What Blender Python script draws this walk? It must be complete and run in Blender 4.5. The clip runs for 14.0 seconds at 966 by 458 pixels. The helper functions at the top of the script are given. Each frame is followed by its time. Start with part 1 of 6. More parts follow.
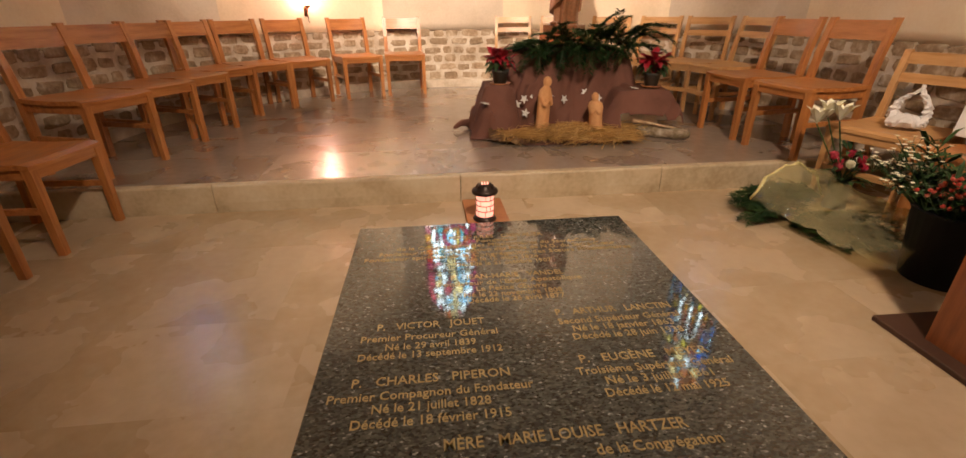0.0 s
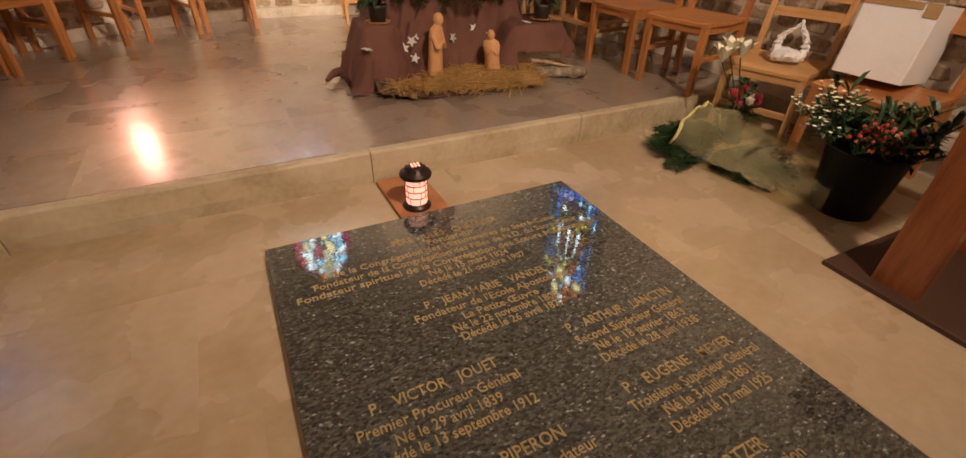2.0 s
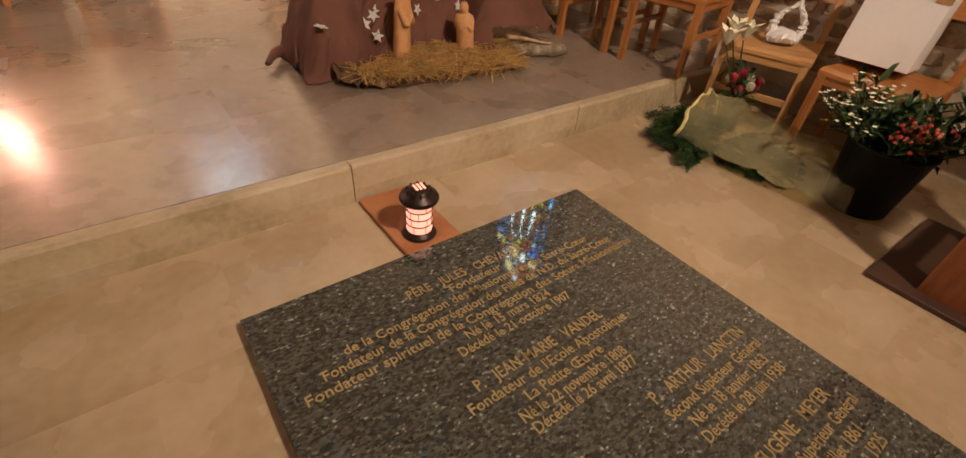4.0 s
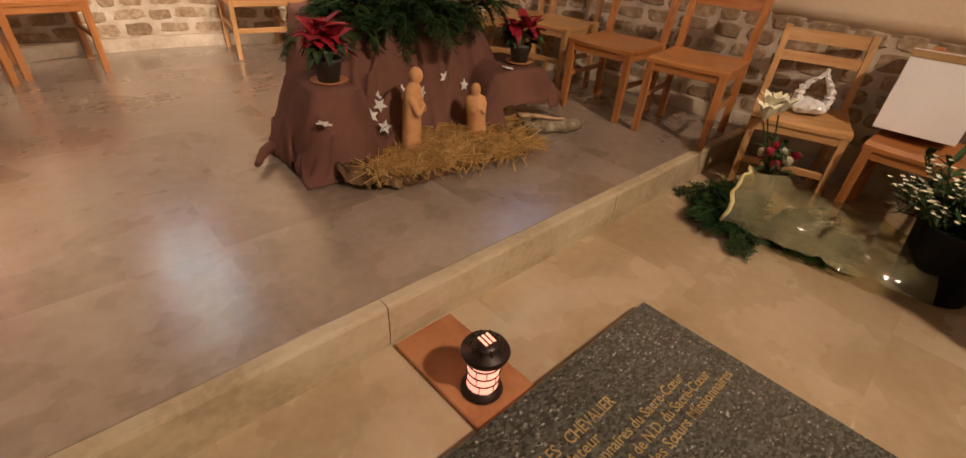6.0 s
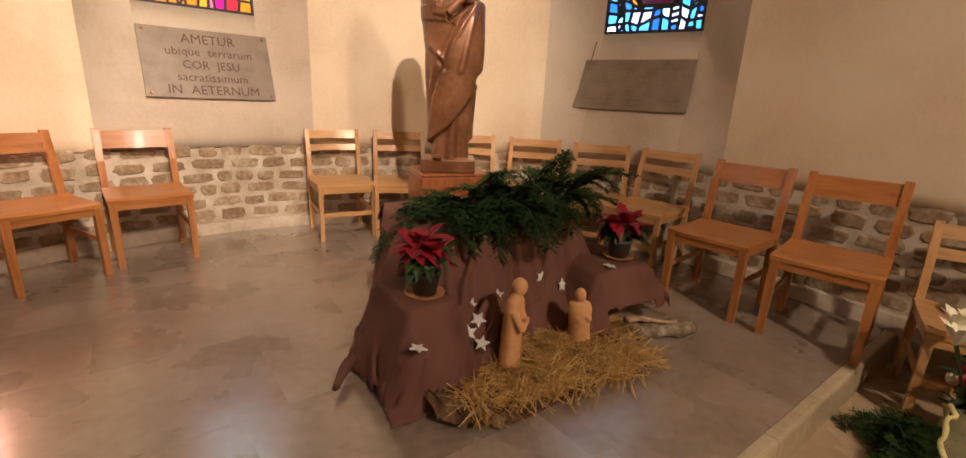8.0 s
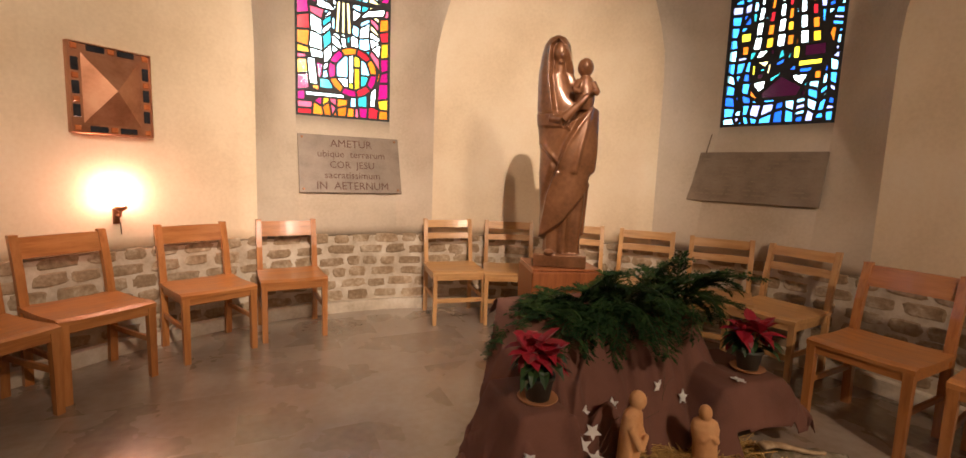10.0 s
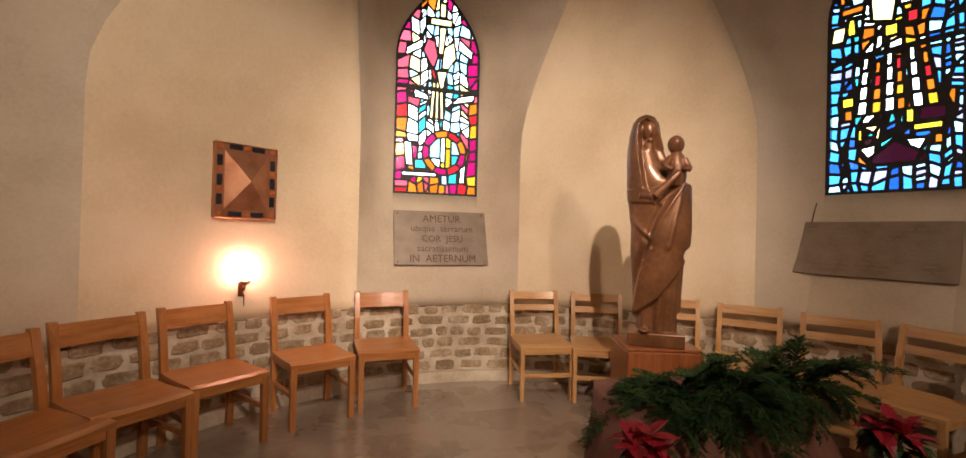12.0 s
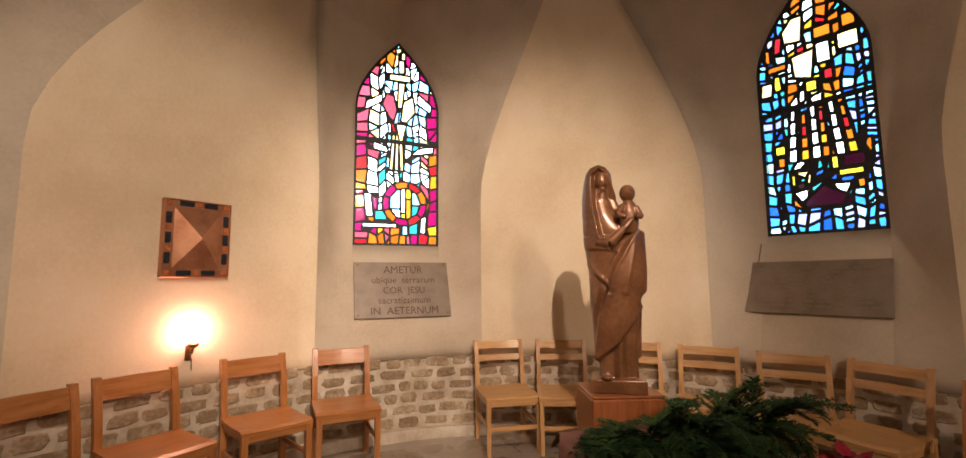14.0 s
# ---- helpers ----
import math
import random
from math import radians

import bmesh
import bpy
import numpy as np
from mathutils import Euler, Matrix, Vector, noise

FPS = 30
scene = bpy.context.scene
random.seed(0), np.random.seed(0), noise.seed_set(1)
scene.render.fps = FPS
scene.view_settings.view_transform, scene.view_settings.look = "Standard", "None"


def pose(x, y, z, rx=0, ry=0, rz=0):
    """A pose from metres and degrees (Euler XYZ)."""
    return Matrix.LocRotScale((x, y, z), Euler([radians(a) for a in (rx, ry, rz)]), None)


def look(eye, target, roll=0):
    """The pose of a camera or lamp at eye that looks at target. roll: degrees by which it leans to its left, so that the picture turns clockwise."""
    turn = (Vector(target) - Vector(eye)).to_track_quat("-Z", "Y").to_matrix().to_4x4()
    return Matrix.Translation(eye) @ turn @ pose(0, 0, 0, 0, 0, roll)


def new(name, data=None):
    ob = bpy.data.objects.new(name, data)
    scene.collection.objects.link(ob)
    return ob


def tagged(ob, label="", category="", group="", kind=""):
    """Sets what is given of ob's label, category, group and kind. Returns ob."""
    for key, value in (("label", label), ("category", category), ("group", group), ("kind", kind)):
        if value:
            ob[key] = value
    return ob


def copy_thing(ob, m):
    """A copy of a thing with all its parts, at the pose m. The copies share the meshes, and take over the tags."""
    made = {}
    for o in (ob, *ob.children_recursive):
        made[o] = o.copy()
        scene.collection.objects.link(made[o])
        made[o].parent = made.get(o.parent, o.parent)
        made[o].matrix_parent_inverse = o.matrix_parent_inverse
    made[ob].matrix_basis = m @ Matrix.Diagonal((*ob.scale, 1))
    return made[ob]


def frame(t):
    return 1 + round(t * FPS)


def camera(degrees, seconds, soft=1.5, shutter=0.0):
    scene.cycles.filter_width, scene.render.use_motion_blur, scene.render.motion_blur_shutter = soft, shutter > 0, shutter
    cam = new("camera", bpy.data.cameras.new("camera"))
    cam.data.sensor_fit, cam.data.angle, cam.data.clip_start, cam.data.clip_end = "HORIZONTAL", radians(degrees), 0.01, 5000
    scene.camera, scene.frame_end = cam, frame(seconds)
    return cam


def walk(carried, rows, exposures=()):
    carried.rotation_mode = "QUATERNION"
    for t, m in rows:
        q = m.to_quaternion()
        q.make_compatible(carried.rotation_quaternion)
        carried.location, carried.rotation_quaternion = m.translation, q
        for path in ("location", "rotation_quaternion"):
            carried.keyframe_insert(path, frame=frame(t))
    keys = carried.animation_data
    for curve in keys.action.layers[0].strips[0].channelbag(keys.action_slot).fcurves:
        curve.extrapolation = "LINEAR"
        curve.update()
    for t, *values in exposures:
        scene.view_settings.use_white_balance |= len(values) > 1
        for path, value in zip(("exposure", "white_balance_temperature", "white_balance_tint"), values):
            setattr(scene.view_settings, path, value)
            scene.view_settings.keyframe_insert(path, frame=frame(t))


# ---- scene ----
cam = camera(92.1, 14.0)
PATH = [
    (0, (0.254, 0.121, 1.036), (0.348, 1.932, 0.193), -0.4),
    (0.5, (0.1, 0.271, 1.058), (0.435, 2.027, 0.162), 2.3),
    (1, (-0.057, 0.405, 1.129), (0.507, 2.036, 0.118), 2.5),
    (1.5, (-0.092, 0.495, 1.145), (0.522, 2.056, 0.056), 2.0),
    (2, (-0.099, 0.677, 1.118), (0.598, 2.181, -0.001), 1.9),
    (2.5, (-0.122, 0.819, 1.105), (0.639, 2.252, -0.064), 3.4),
    (3, (-0.205, 0.969, 1.109), (0.666, 2.327, -0.074), 5.8),
    (3.2, (-0.252, 1.031, 1.119), (0.643, 2.367, -0.07), 6.0),
    (5.3, (-0.163, 1.505, 1.105), (0.818, 2.684, -0.179), 5.0),
    (5.5, (-0.178, 1.568, 1.105), (0.837, 2.74, -0.159), 5.5),
    (6, (-0.243, 1.784, 1.166), (0.875, 3.036, 0.077), 4.8),
    (6.5, (-0.26, 1.928, 1.223), (0.929, 3.273, 0.341), 4.6),
    (7, (-0.21, 2.102, 1.229), (0.964, 3.509, 0.426), 4.1),
    (7.5, (-0.176, 2.232, 1.267), (0.973, 3.721, 0.587), 3.6),
    (8, (-0.203, 2.27, 1.3), (0.881, 3.862, 0.761), 2.7),
    (8.2, (-0.22, 2.274, 1.314), (0.846, 3.896, 0.831), 2.6),
    (10.3, (-0.311, 2.272, 1.444), (0.38, 4.135, 1.217), 2.2),
    (10.5, (-0.362, 2.281, 1.459), (0.312, 4.151, 1.237), 2.3),
    (11, (-0.378, 2.274, 1.458), (0.156, 4.194, 1.282), 2.0),
    (11.5, (-0.383, 2.259, 1.458), (0.036, 4.213, 1.371), 1.6),
    (12, (-0.394, 2.249, 1.506), (0.022, 4.205, 1.525), 1.4),
    (12.5, (-0.393, 2.239, 1.532), (0.023, 4.191, 1.657), 1.1),
    (13, (-0.389, 2.235, 1.545), (0.052, 4.178, 1.715), 0.6),
    (13.5, (-0.392, 2.235, 1.542), (0.09, 4.166, 1.738), 0.0),
    (14, (-0.369, 2.23, 1.541), (0.189, 4.138, 1.755), -0.5),
]
walk(cam, [(t, look(eye, target, roll)) for t, eye, target, roll in PATH], exposures=[(0.0,-0.26),(3.0,-0.36),(6.0,-0.44),(6.5,-0.52),(7.0,-0.55),(8.2,-0.72),(10.5,-1.0),(11.0,-1.18),(14.0,-1.13)])

# ---- light ----
world = bpy.data.worlds.new("sky")
scene.world = world
world.use_nodes = True
wn = world.node_tree.nodes
sky = wn.new("ShaderNodeTexSky")
sky.sky_type, sky.sun_disc, sky.sun_elevation, sky.sun_rotation = "NISHITA", False, radians(24), radians(40)
world.node_tree.links.new(sky.outputs[0], wn["Background"].inputs[0])
wn["Background"].inputs[1].default_value = 0.1


def lamp(name, kind, m, power, colour, **more):
    data = bpy.data.lights.new(name, kind)
    data.energy, data.color = power, colour
    for key, value in more.items():
        if key == "size":
            data.shadow_soft_size = value
        if key == "cone":
            data.spot_size, data.spot_blend = radians(value), 0.9
    ob = new(name, data)
    ob.matrix_world = m
    return ob


WARM = (1.0, 0.77, 0.605)
lamp("ceiling_spot_light", "SPOT", look((0.1, 1.3, 4.25), (0.85, 6.2, 1.55)), 1950, WARM, size=0.035, cone=52)
lamp("ceiling_spot_light", "SPOT", look((-0.1, 1.3, 4.25), (-1.45, 5.75, 2.0)), 1050, WARM, size=0.035, cone=42)
# two unseen fills added in the nave to brighten floor, crib and chairs
lamp("nave_fill_a", "SPOT", look((1.05, -0.3, 3.6), (1.1, 4.1, 0.3)), 820, (1.0, 0.75, 0.56), size=0.12, cone=92)
lamp("nave_fill_b", "POINT", pose(-1.5, -0.8, 3.3), 34, (1.0, 0.75, 0.56), size=0.12)
lamp("lantern_light", "POINT", pose(0.38, 2.43, 0.10), 0.5, (1.0, 0.35, 0.2), size=0.02)

# ---- materials ----


def material(name, colours, rough=0.6, scale=6.0, fine=60.0, bump=0.15, metal=0.0, stretch=(1, 1, 1), per_object=0.0, coat=0.0, spread=0.25, rough_var=0.1, distance=0.004, gloss=0.5, coat_ior=1.5):
    """A procedural surface: two or three colours mixed by noise at two scales, with fine relief."""
    m = bpy.data.materials.new(name)
    m.use_nodes = True
    n, l = m.node_tree.nodes, m.node_tree.links
    b = n["Principled BSDF"]
    tc = n.new("ShaderNodeTexCoord")
    mp = n.new("ShaderNodeMapping")
    mp.inputs["Scale"].default_value = stretch
    l.new(tc.outputs["Object"], mp.inputs["Vector"])
    oi = n.new("ShaderNodeObjectInfo")
    off = n.new("ShaderNodeVectorMath")
    off.operation = "MULTIPLY_ADD"
    off.inputs[1].default_value = (37.0, 37.0, 37.0)
    l.new(oi.outputs["Random"], off.inputs[0])
    l.new(mp.outputs[0], off.inputs[2])
    big, small = n.new("ShaderNodeTexNoise"), n.new("ShaderNodeTexNoise")
    for tex, s, d in ((big, scale, 4.0), (small, fine, 5.0)):
        tex.inputs["Scale"].default_value, tex.inputs["Detail"].default_value = s, d
        l.new(off.outputs[0], tex.inputs["Vector"])
    mix = n.new("ShaderNodeMix")
    mix.data_type = "FLOAT"
    mix.inputs[0].default_value = spread
    l.new(big.outputs["Fac"], mix.inputs[2])
    l.new(small.outputs["Fac"], mix.inputs[3])
    ramp = n.new("ShaderNodeValToRGB")
    stops = ramp.color_ramp.elements
    while len(stops) < len(colours):
        stops.new(0.5)
    for i, c in enumerate(colours):
        stops[i].position, stops[i].color = 0.32 + 0.36 * i / max(1, len(colours) - 1), (*c, 1)
    l.new(mix.outputs[0], ramp.inputs[0])
    last = ramp.outputs[0]
    if per_object:
        hsv = n.new("ShaderNodeHueSaturation")
        mr = n.new("ShaderNodeMapRange")
        mr.inputs[3].default_value, mr.inputs[4].default_value = 1 - per_object, 1 + per_object
        l.new(oi.outputs["Random"], mr.inputs[0])
        l.new(mr.outputs[0], hsv.inputs["Value"])
        l.new(last, hsv.inputs["Color"])
        last = hsv.outputs[0]
    l.new(last, b.inputs["Base Color"])
    rr = n.new("ShaderNodeMapRange")
    rr.inputs[3].default_value, rr.inputs[4].default_value = max(0.02, rough - rough_var), min(1, rough + rough_var)
    l.new(big.outputs["Fac"], rr.inputs[0])
    l.new(rr.outputs[0], b.inputs["Roughness"])
    b.inputs["Metallic"].default_value = metal
    b.inputs["Coat Weight"].default_value = coat
    b.inputs["Specular IOR Level"].default_value = gloss
    b.inputs["Coat Roughness"].default_value = 0.15
    b.inputs["Coat IOR"].default_value = coat_ior
    if bump:
        bp = n.new("ShaderNodeBump")
        bp.inputs["Strength"].default_value, bp.inputs["Distance"].default_value = bump, distance
        l.new(mix.outputs[0], bp.inputs["Height"])
        l.new(bp.outputs[0], b.inputs["Normal"])
    return m


def glass_piece(name, colour):
    """Stained glass: coloured light passes, the face keeps a thin gloss; streaks within the piece."""
    m = bpy.data.materials.new(name)
    m.use_nodes = True
    n, l = m.node_tree.nodes, m.node_tree.links
    n.remove(n["Principled BSDF"])
    tc, tex, oi = n.new("ShaderNodeTexCoord"), n.new("ShaderNodeTexNoise"), n.new("ShaderNodeObjectInfo")
    tex.inputs["Scale"].default_value, tex.inputs["Detail"].default_value = 26, 3
    l.new(tc.outputs["Object"], tex.inputs["Vector"])
    add = n.new("ShaderNodeMath")
    add.operation = "ADD"
    l.new(tex.outputs["Fac"], add.inputs[0])
    l.new(oi.outputs["Random"], add.inputs[1])
    mr = n.new("ShaderNodeMapRange")
    mr.inputs[1].default_value, mr.inputs[2].default_value = 0.3, 1.5
    mr.inputs[3].default_value, mr.inputs[4].default_value = 0.62, 1.25
    l.new(add.outputs[0], mr.inputs[0])
    hsv = n.new("ShaderNodeHueSaturation")
    hsv.inputs["Color"].default_value = (*colour, 1)
    l.new(mr.outputs[0], hsv.inputs["Value"])
    through_light, gloss, mix = n.new("ShaderNodeBsdfTransparent"), n.new("ShaderNodeBsdfGlossy"), n.new("ShaderNodeMixShader")
    gloss.inputs["Roughness"].default_value = 0.12
    l.new(hsv.outputs[0], through_light.inputs["Color"])
    mix.inputs[0].default_value = 0.04
    l.new(through_light.outputs[0], mix.inputs[1])
    l.new(gloss.outputs[0], mix.inputs[2])
    l.new(mix.outputs[0], n["Material Output"].inputs["Surface"])
    return m


def glow(name, colour, strength):
    m = bpy.data.materials.new(name)
    m.use_nodes = True
    b = m.node_tree.nodes["Principled BSDF"]
    b.inputs["Base Color"].default_value = (*colour, 1)
    b.inputs["Emission Color"].default_value, b.inputs["Emission Strength"].default_value = (*colour, 1), strength
    return m


PLASTER = material("limewashed_plaster", [(0.64, 0.51, 0.34), (0.74, 0.61, 0.43), (0.79, 0.68, 0.51)], 0.85, 1.6, 45, 0.12, spread=0.25)
MORTAR = material("whitish_mortar", [(0.40, 0.325, 0.235), (0.56, 0.48, 0.37), (0.68, 0.62, 0.52)], 0.95, 7, 40, 0.6, distance=0.012)
STONE = material("rough_field_stone", [(0.20, 0.135, 0.075), (0.33, 0.24, 0.15), (0.55, 0.46, 0.34)], 0.95, 8, 38, 0.9, per_object=0.12, distance=0.014, spread=0.4)
PAVING = material("beige_limestone_paving", [(0.36, 0.26, 0.145), (0.46, 0.35, 0.22), (0.56, 0.45, 0.31)], 0.27, 2.4, 24, 0.08, coat=0.25, per_object=0.05, rough_var=0.12)
DAIS = material("polished_grey_beige_stone", [(0.205, 0.153, 0.110), (0.305, 0.243, 0.190), (0.395, 0.335, 0.275)], 0.28, 2.2, 22, 0.05, spread=0.3, per_object=0.10, rough_var=0.07, coat=1.0, gloss=0.3, coat_ior=1.8)
DAIS.node_tree.nodes["Principled BSDF"].inputs["Coat Roughness"].default_value = 0.215
EDGE = material("worn_limestone_edge", [(0.36, 0.28, 0.17), (0.50, 0.41, 0.27), (0.58, 0.50, 0.36)], 0.5, 5, 40, 0.25)
# vault and back wall: plaster coloured darker to dim the top, cut bounced light
VAULT = material("shade_darkened_plaster", [(0.36, 0.275, 0.18), (0.46, 0.36, 0.245), (0.53, 0.43, 0.30)], 0.9, 1.4, 40, 0.3, spread=0.35)
# splay limewash: its grey is partly the splays' shade put into the colour
SPLAY = material("greyish_shaded_limewash", [(0.46, 0.38, 0.28), (0.56, 0.475, 0.365), (0.63, 0.54, 0.43)], 0.9, 2.2, 45, 0.15, spread=0.25)
GROUT = material("dull_grout", [(0.20, 0.15, 0.10), (0.30, 0.235, 0.16)], 0.9, 8, 60, 0.2)
OAK = material("orange_varnished_wood", [(0.30, 0.105, 0.028), (0.43, 0.17, 0.048), (0.51, 0.225, 0.072)], 0.34, 3, 14, 0.06, stretch=(1.2, 12, 12), per_object=0.10, coat=0.25)
OAK_UP = material("orange_varnished_wood_upright", [(0.30, 0.105, 0.028), (0.43, 0.17, 0.048), (0.51, 0.225, 0.072)], 0.34, 3, 14, 0.06, stretch=(12, 12, 1.2), per_object=0.10, coat=0.25)
BEECH = material("honey_beech", [(0.40, 0.20, 0.07), (0.52, 0.29, 0.115), (0.58, 0.34, 0.15)], 0.38, 3, 14, 0.05, stretch=(1.2, 12, 12), per_object=0.10, coat=0.2)
BEECH_UP = material("honey_beech_upright", [(0.40, 0.20, 0.07), (0.52, 0.29, 0.115), (0.58, 0.34, 0.15)], 0.38, 3, 14, 0.05, stretch=(12, 12, 1.2), per_object=0.10, coat=0.2)
RED_WOOD = material("red_brown_stained_wood", [(0.16, 0.045, 0.014), (0.24, 0.075, 0.022), (0.30, 0.10, 0.032)], 0.4, 3, 16, 0.08, stretch=(10, 10, 1.2), coat=0.2)
LEAD = material("black_lead_came", [(0.012, 0.012, 0.014), (0.03, 0.03, 0.033)], 0.6, 20, 80, 0.2)
BRONZE = material("brown_patinated_statue_surface", [(0.10, 0.040, 0.015), (0.175, 0.074, 0.031), (0.25, 0.112, 0.050)], 0.34, 5, 40, 0.08, metal=0.25, coat=0.5)
COPPER = material("hammered_copper", [(0.35, 0.15, 0.075), (0.48, 0.22, 0.12), (0.56, 0.29, 0.17)], 0.38, 7, 45, 0.25, metal=0.7)
ENAMEL = material("black_enamel", [(0.01, 0.012, 0.018), (0.03, 0.032, 0.04)], 0.15, 12, 60, 0.05)
ORANGE_ENAMEL = material("orange_enamel", [(0.40, 0.10, 0.03), (0.6, 0.2, 0.07)], 0.25, 20, 60, 0.1)
PLAQUE = material("grey_brown_stone_plaque", [(0.19, 0.145, 0.105), (0.25, 0.195, 0.145), (0.29, 0.23, 0.175)], 0.5, 8, 90, 0.15)
CARVED = material("dark_red_carved_letters", [(0.09, 0.04, 0.025), (0.13, 0.06, 0.04)], 0.7, 20, 90, 0.1)
CARVED_PALE = material("faint_carved_letters", [(0.23, 0.175, 0.125), (0.29, 0.23, 0.17)], 0.7, 20, 90, 0.1)
GOLD = material("gilded_letters", [(0.42, 0.31, 0.13), (0.56, 0.43, 0.20)], 0.4, 30, 90, 0.1, metal=0.5)
CLOTH = material("brown_draped_cloth", [(0.115, 0.046, 0.030), (0.160, 0.068, 0.047), (0.195, 0.088, 0.062)], 0.88, 4, 220, 0.25)
def loose_stalks():
    """Dry stalks, each of its own tone."""
    m = bpy.data.materials.new("dry_straw")
    m.use_nodes = True
    n, l = m.node_tree.nodes, m.node_tree.links
    geo, ramp, tex, mix = n.new("ShaderNodeNewGeometry"), n.new("ShaderNodeValToRGB"), n.new("ShaderNodeTexNoise"), n.new("ShaderNodeMix")
    e = ramp.color_ramp.elements
    tones = ((0.0, (0.22, 0.11, 0.03)), (0.35, (0.47, 0.275, 0.085)), (0.75, (0.70, 0.47, 0.17)), (1.0, (0.86, 0.72, 0.42)))
    while len(e) < len(tones):
        e.new(0.5)
    for i, (p, c) in enumerate(tones):
        e[i].position, e[i].color = p, (*c, 1)
    tex.inputs["Scale"].default_value = 40
    mix.data_type = "FLOAT"
    mix.inputs[0].default_value = 0.25
    l.new(geo.outputs["Random Per Island"], mix.inputs[2])
    l.new(tex.outputs["Fac"], mix.inputs[3])
    l.new(mix.outputs[0], ramp.inputs[0])
    b = n["Principled BSDF"]
    l.new(ramp.outputs[0], b.inputs["Base Color"])
    b.inputs["Roughness"].default_value = 0.5
    return m


STRAW = loose_stalks()
CLAY = material("pale_terracotta_figure", [(0.54, 0.26, 0.10), (0.66, 0.35, 0.15), (0.73, 0.42, 0.20)], 0.75, 9, 70, 0.15)
POT_GREY = material("grey_green_plastic_pot", [(0.05, 0.055, 0.05), (0.09, 0.095, 0.085)], 0.5, 10, 60, 0.05)
TERRACOTTA = material("terracotta", [(0.32, 0.12, 0.045), (0.42, 0.18, 0.075), (0.47, 0.22, 0.10)], 0.6, 8, 60, 0.2)
FIR = material("dark_fir_needles", [(0.007, 0.022, 0.008), (0.018, 0.046, 0.014), (0.055, 0.098, 0.026)], 0.8, 14, 60, 0.0, gloss=0.15)
LEAF = material("green_leaves", [(0.009, 0.026, 0.007), (0.019, 0.050, 0.013), (0.05, 0.10, 0.022)], 0.45, 12, 60, 0.1)
TWIG = material("brown_twig", [(0.07, 0.04, 0.02), (0.14, 0.085, 0.05)], 0.85, 20, 80, 0.3)
RED_PETAL = material("red_bracts", [(0.18, 0.004, 0.012), (0.30, 0.008, 0.022), (0.40, 0.02, 0.04)], 0.5, 20, 70, 0.1)
WHITE_PETAL = material("cream_petals", [(0.70, 0.66, 0.42), (0.80, 0.77, 0.60), (0.85, 0.82, 0.70)], 0.5, 12, 60, 0.1)
PINK_PETAL = material("deep_pink_petals", [(0.45, 0.02, 0.05), (0.6, 0.05, 0.10), (0.70, 0.2, 0.25)], 0.5, 12, 60, 0.1)
BERRY = material("pinkish_red_berries", [(0.28, 0.02, 0.015), (0.40, 0.06, 0.04), (0.60, 0.30, 0.22)], 0.35, 20, 60, 0.0)
WHITE_PAINT = material("white_painted_wood", [(0.66, 0.65, 0.62), (0.8, 0.79, 0.76)], 0.55, 30, 90, 0.1)
CARD = material("white_cardboard", [(0.78, 0.77, 0.76), (0.84, 0.83, 0.82), (0.87, 0.86, 0.85)], 0.7, 4, 60, 0.08)
TAPE = material("brown_packing_tape", [(0.36, 0.22, 0.09), (0.46, 0.30, 0.14)], 0.35, 10, 50, 0.1)
BAG = material("white_plastic_bag", [(0.66, 0.66, 0.66), (0.8, 0.8, 0.79)], 0.35, 12, 50, 0.3, distance=0.01)
BLACK = material("black_plastic", [(0.005, 0.006, 0.008), (0.009, 0.010, 0.012)], 0.55, 10, 60, 0.05, gloss=0.2)
DARK_IRON = material("dark_iron", [(0.025, 0.015, 0.012), (0.05, 0.03, 0.024)], 0.4, 12, 60, 0.1, metal=0.5)
BRASS = material("brown_brass", [(0.25, 0.10, 0.05), (0.36, 0.17, 0.08)], 0.3, 12, 60, 0.1, metal=0.8)
BARK = material("mossy_bark", [(0.09, 0.10, 0.03), (0.20, 0.15, 0.09), (0.48, 0.42, 0.33)], 0.9, 12, 50, 0.6, distance=0.01)
MAT = material("dark_brown_board", [(0.05, 0.022, 0.012), (0.085, 0.04, 0.022)], 0.6, 6, 80, 0.15)
BULB = glow("lit_bulb", (1.0, 0.50, 0.38), 150)
FLAME = glow("lit_red_lantern_glass", (1.0, 0.42, 0.30), 1.7)
DAYLIGHT = glow("overcast_daylight", (0.74, 0.87, 1.0), 15.5)


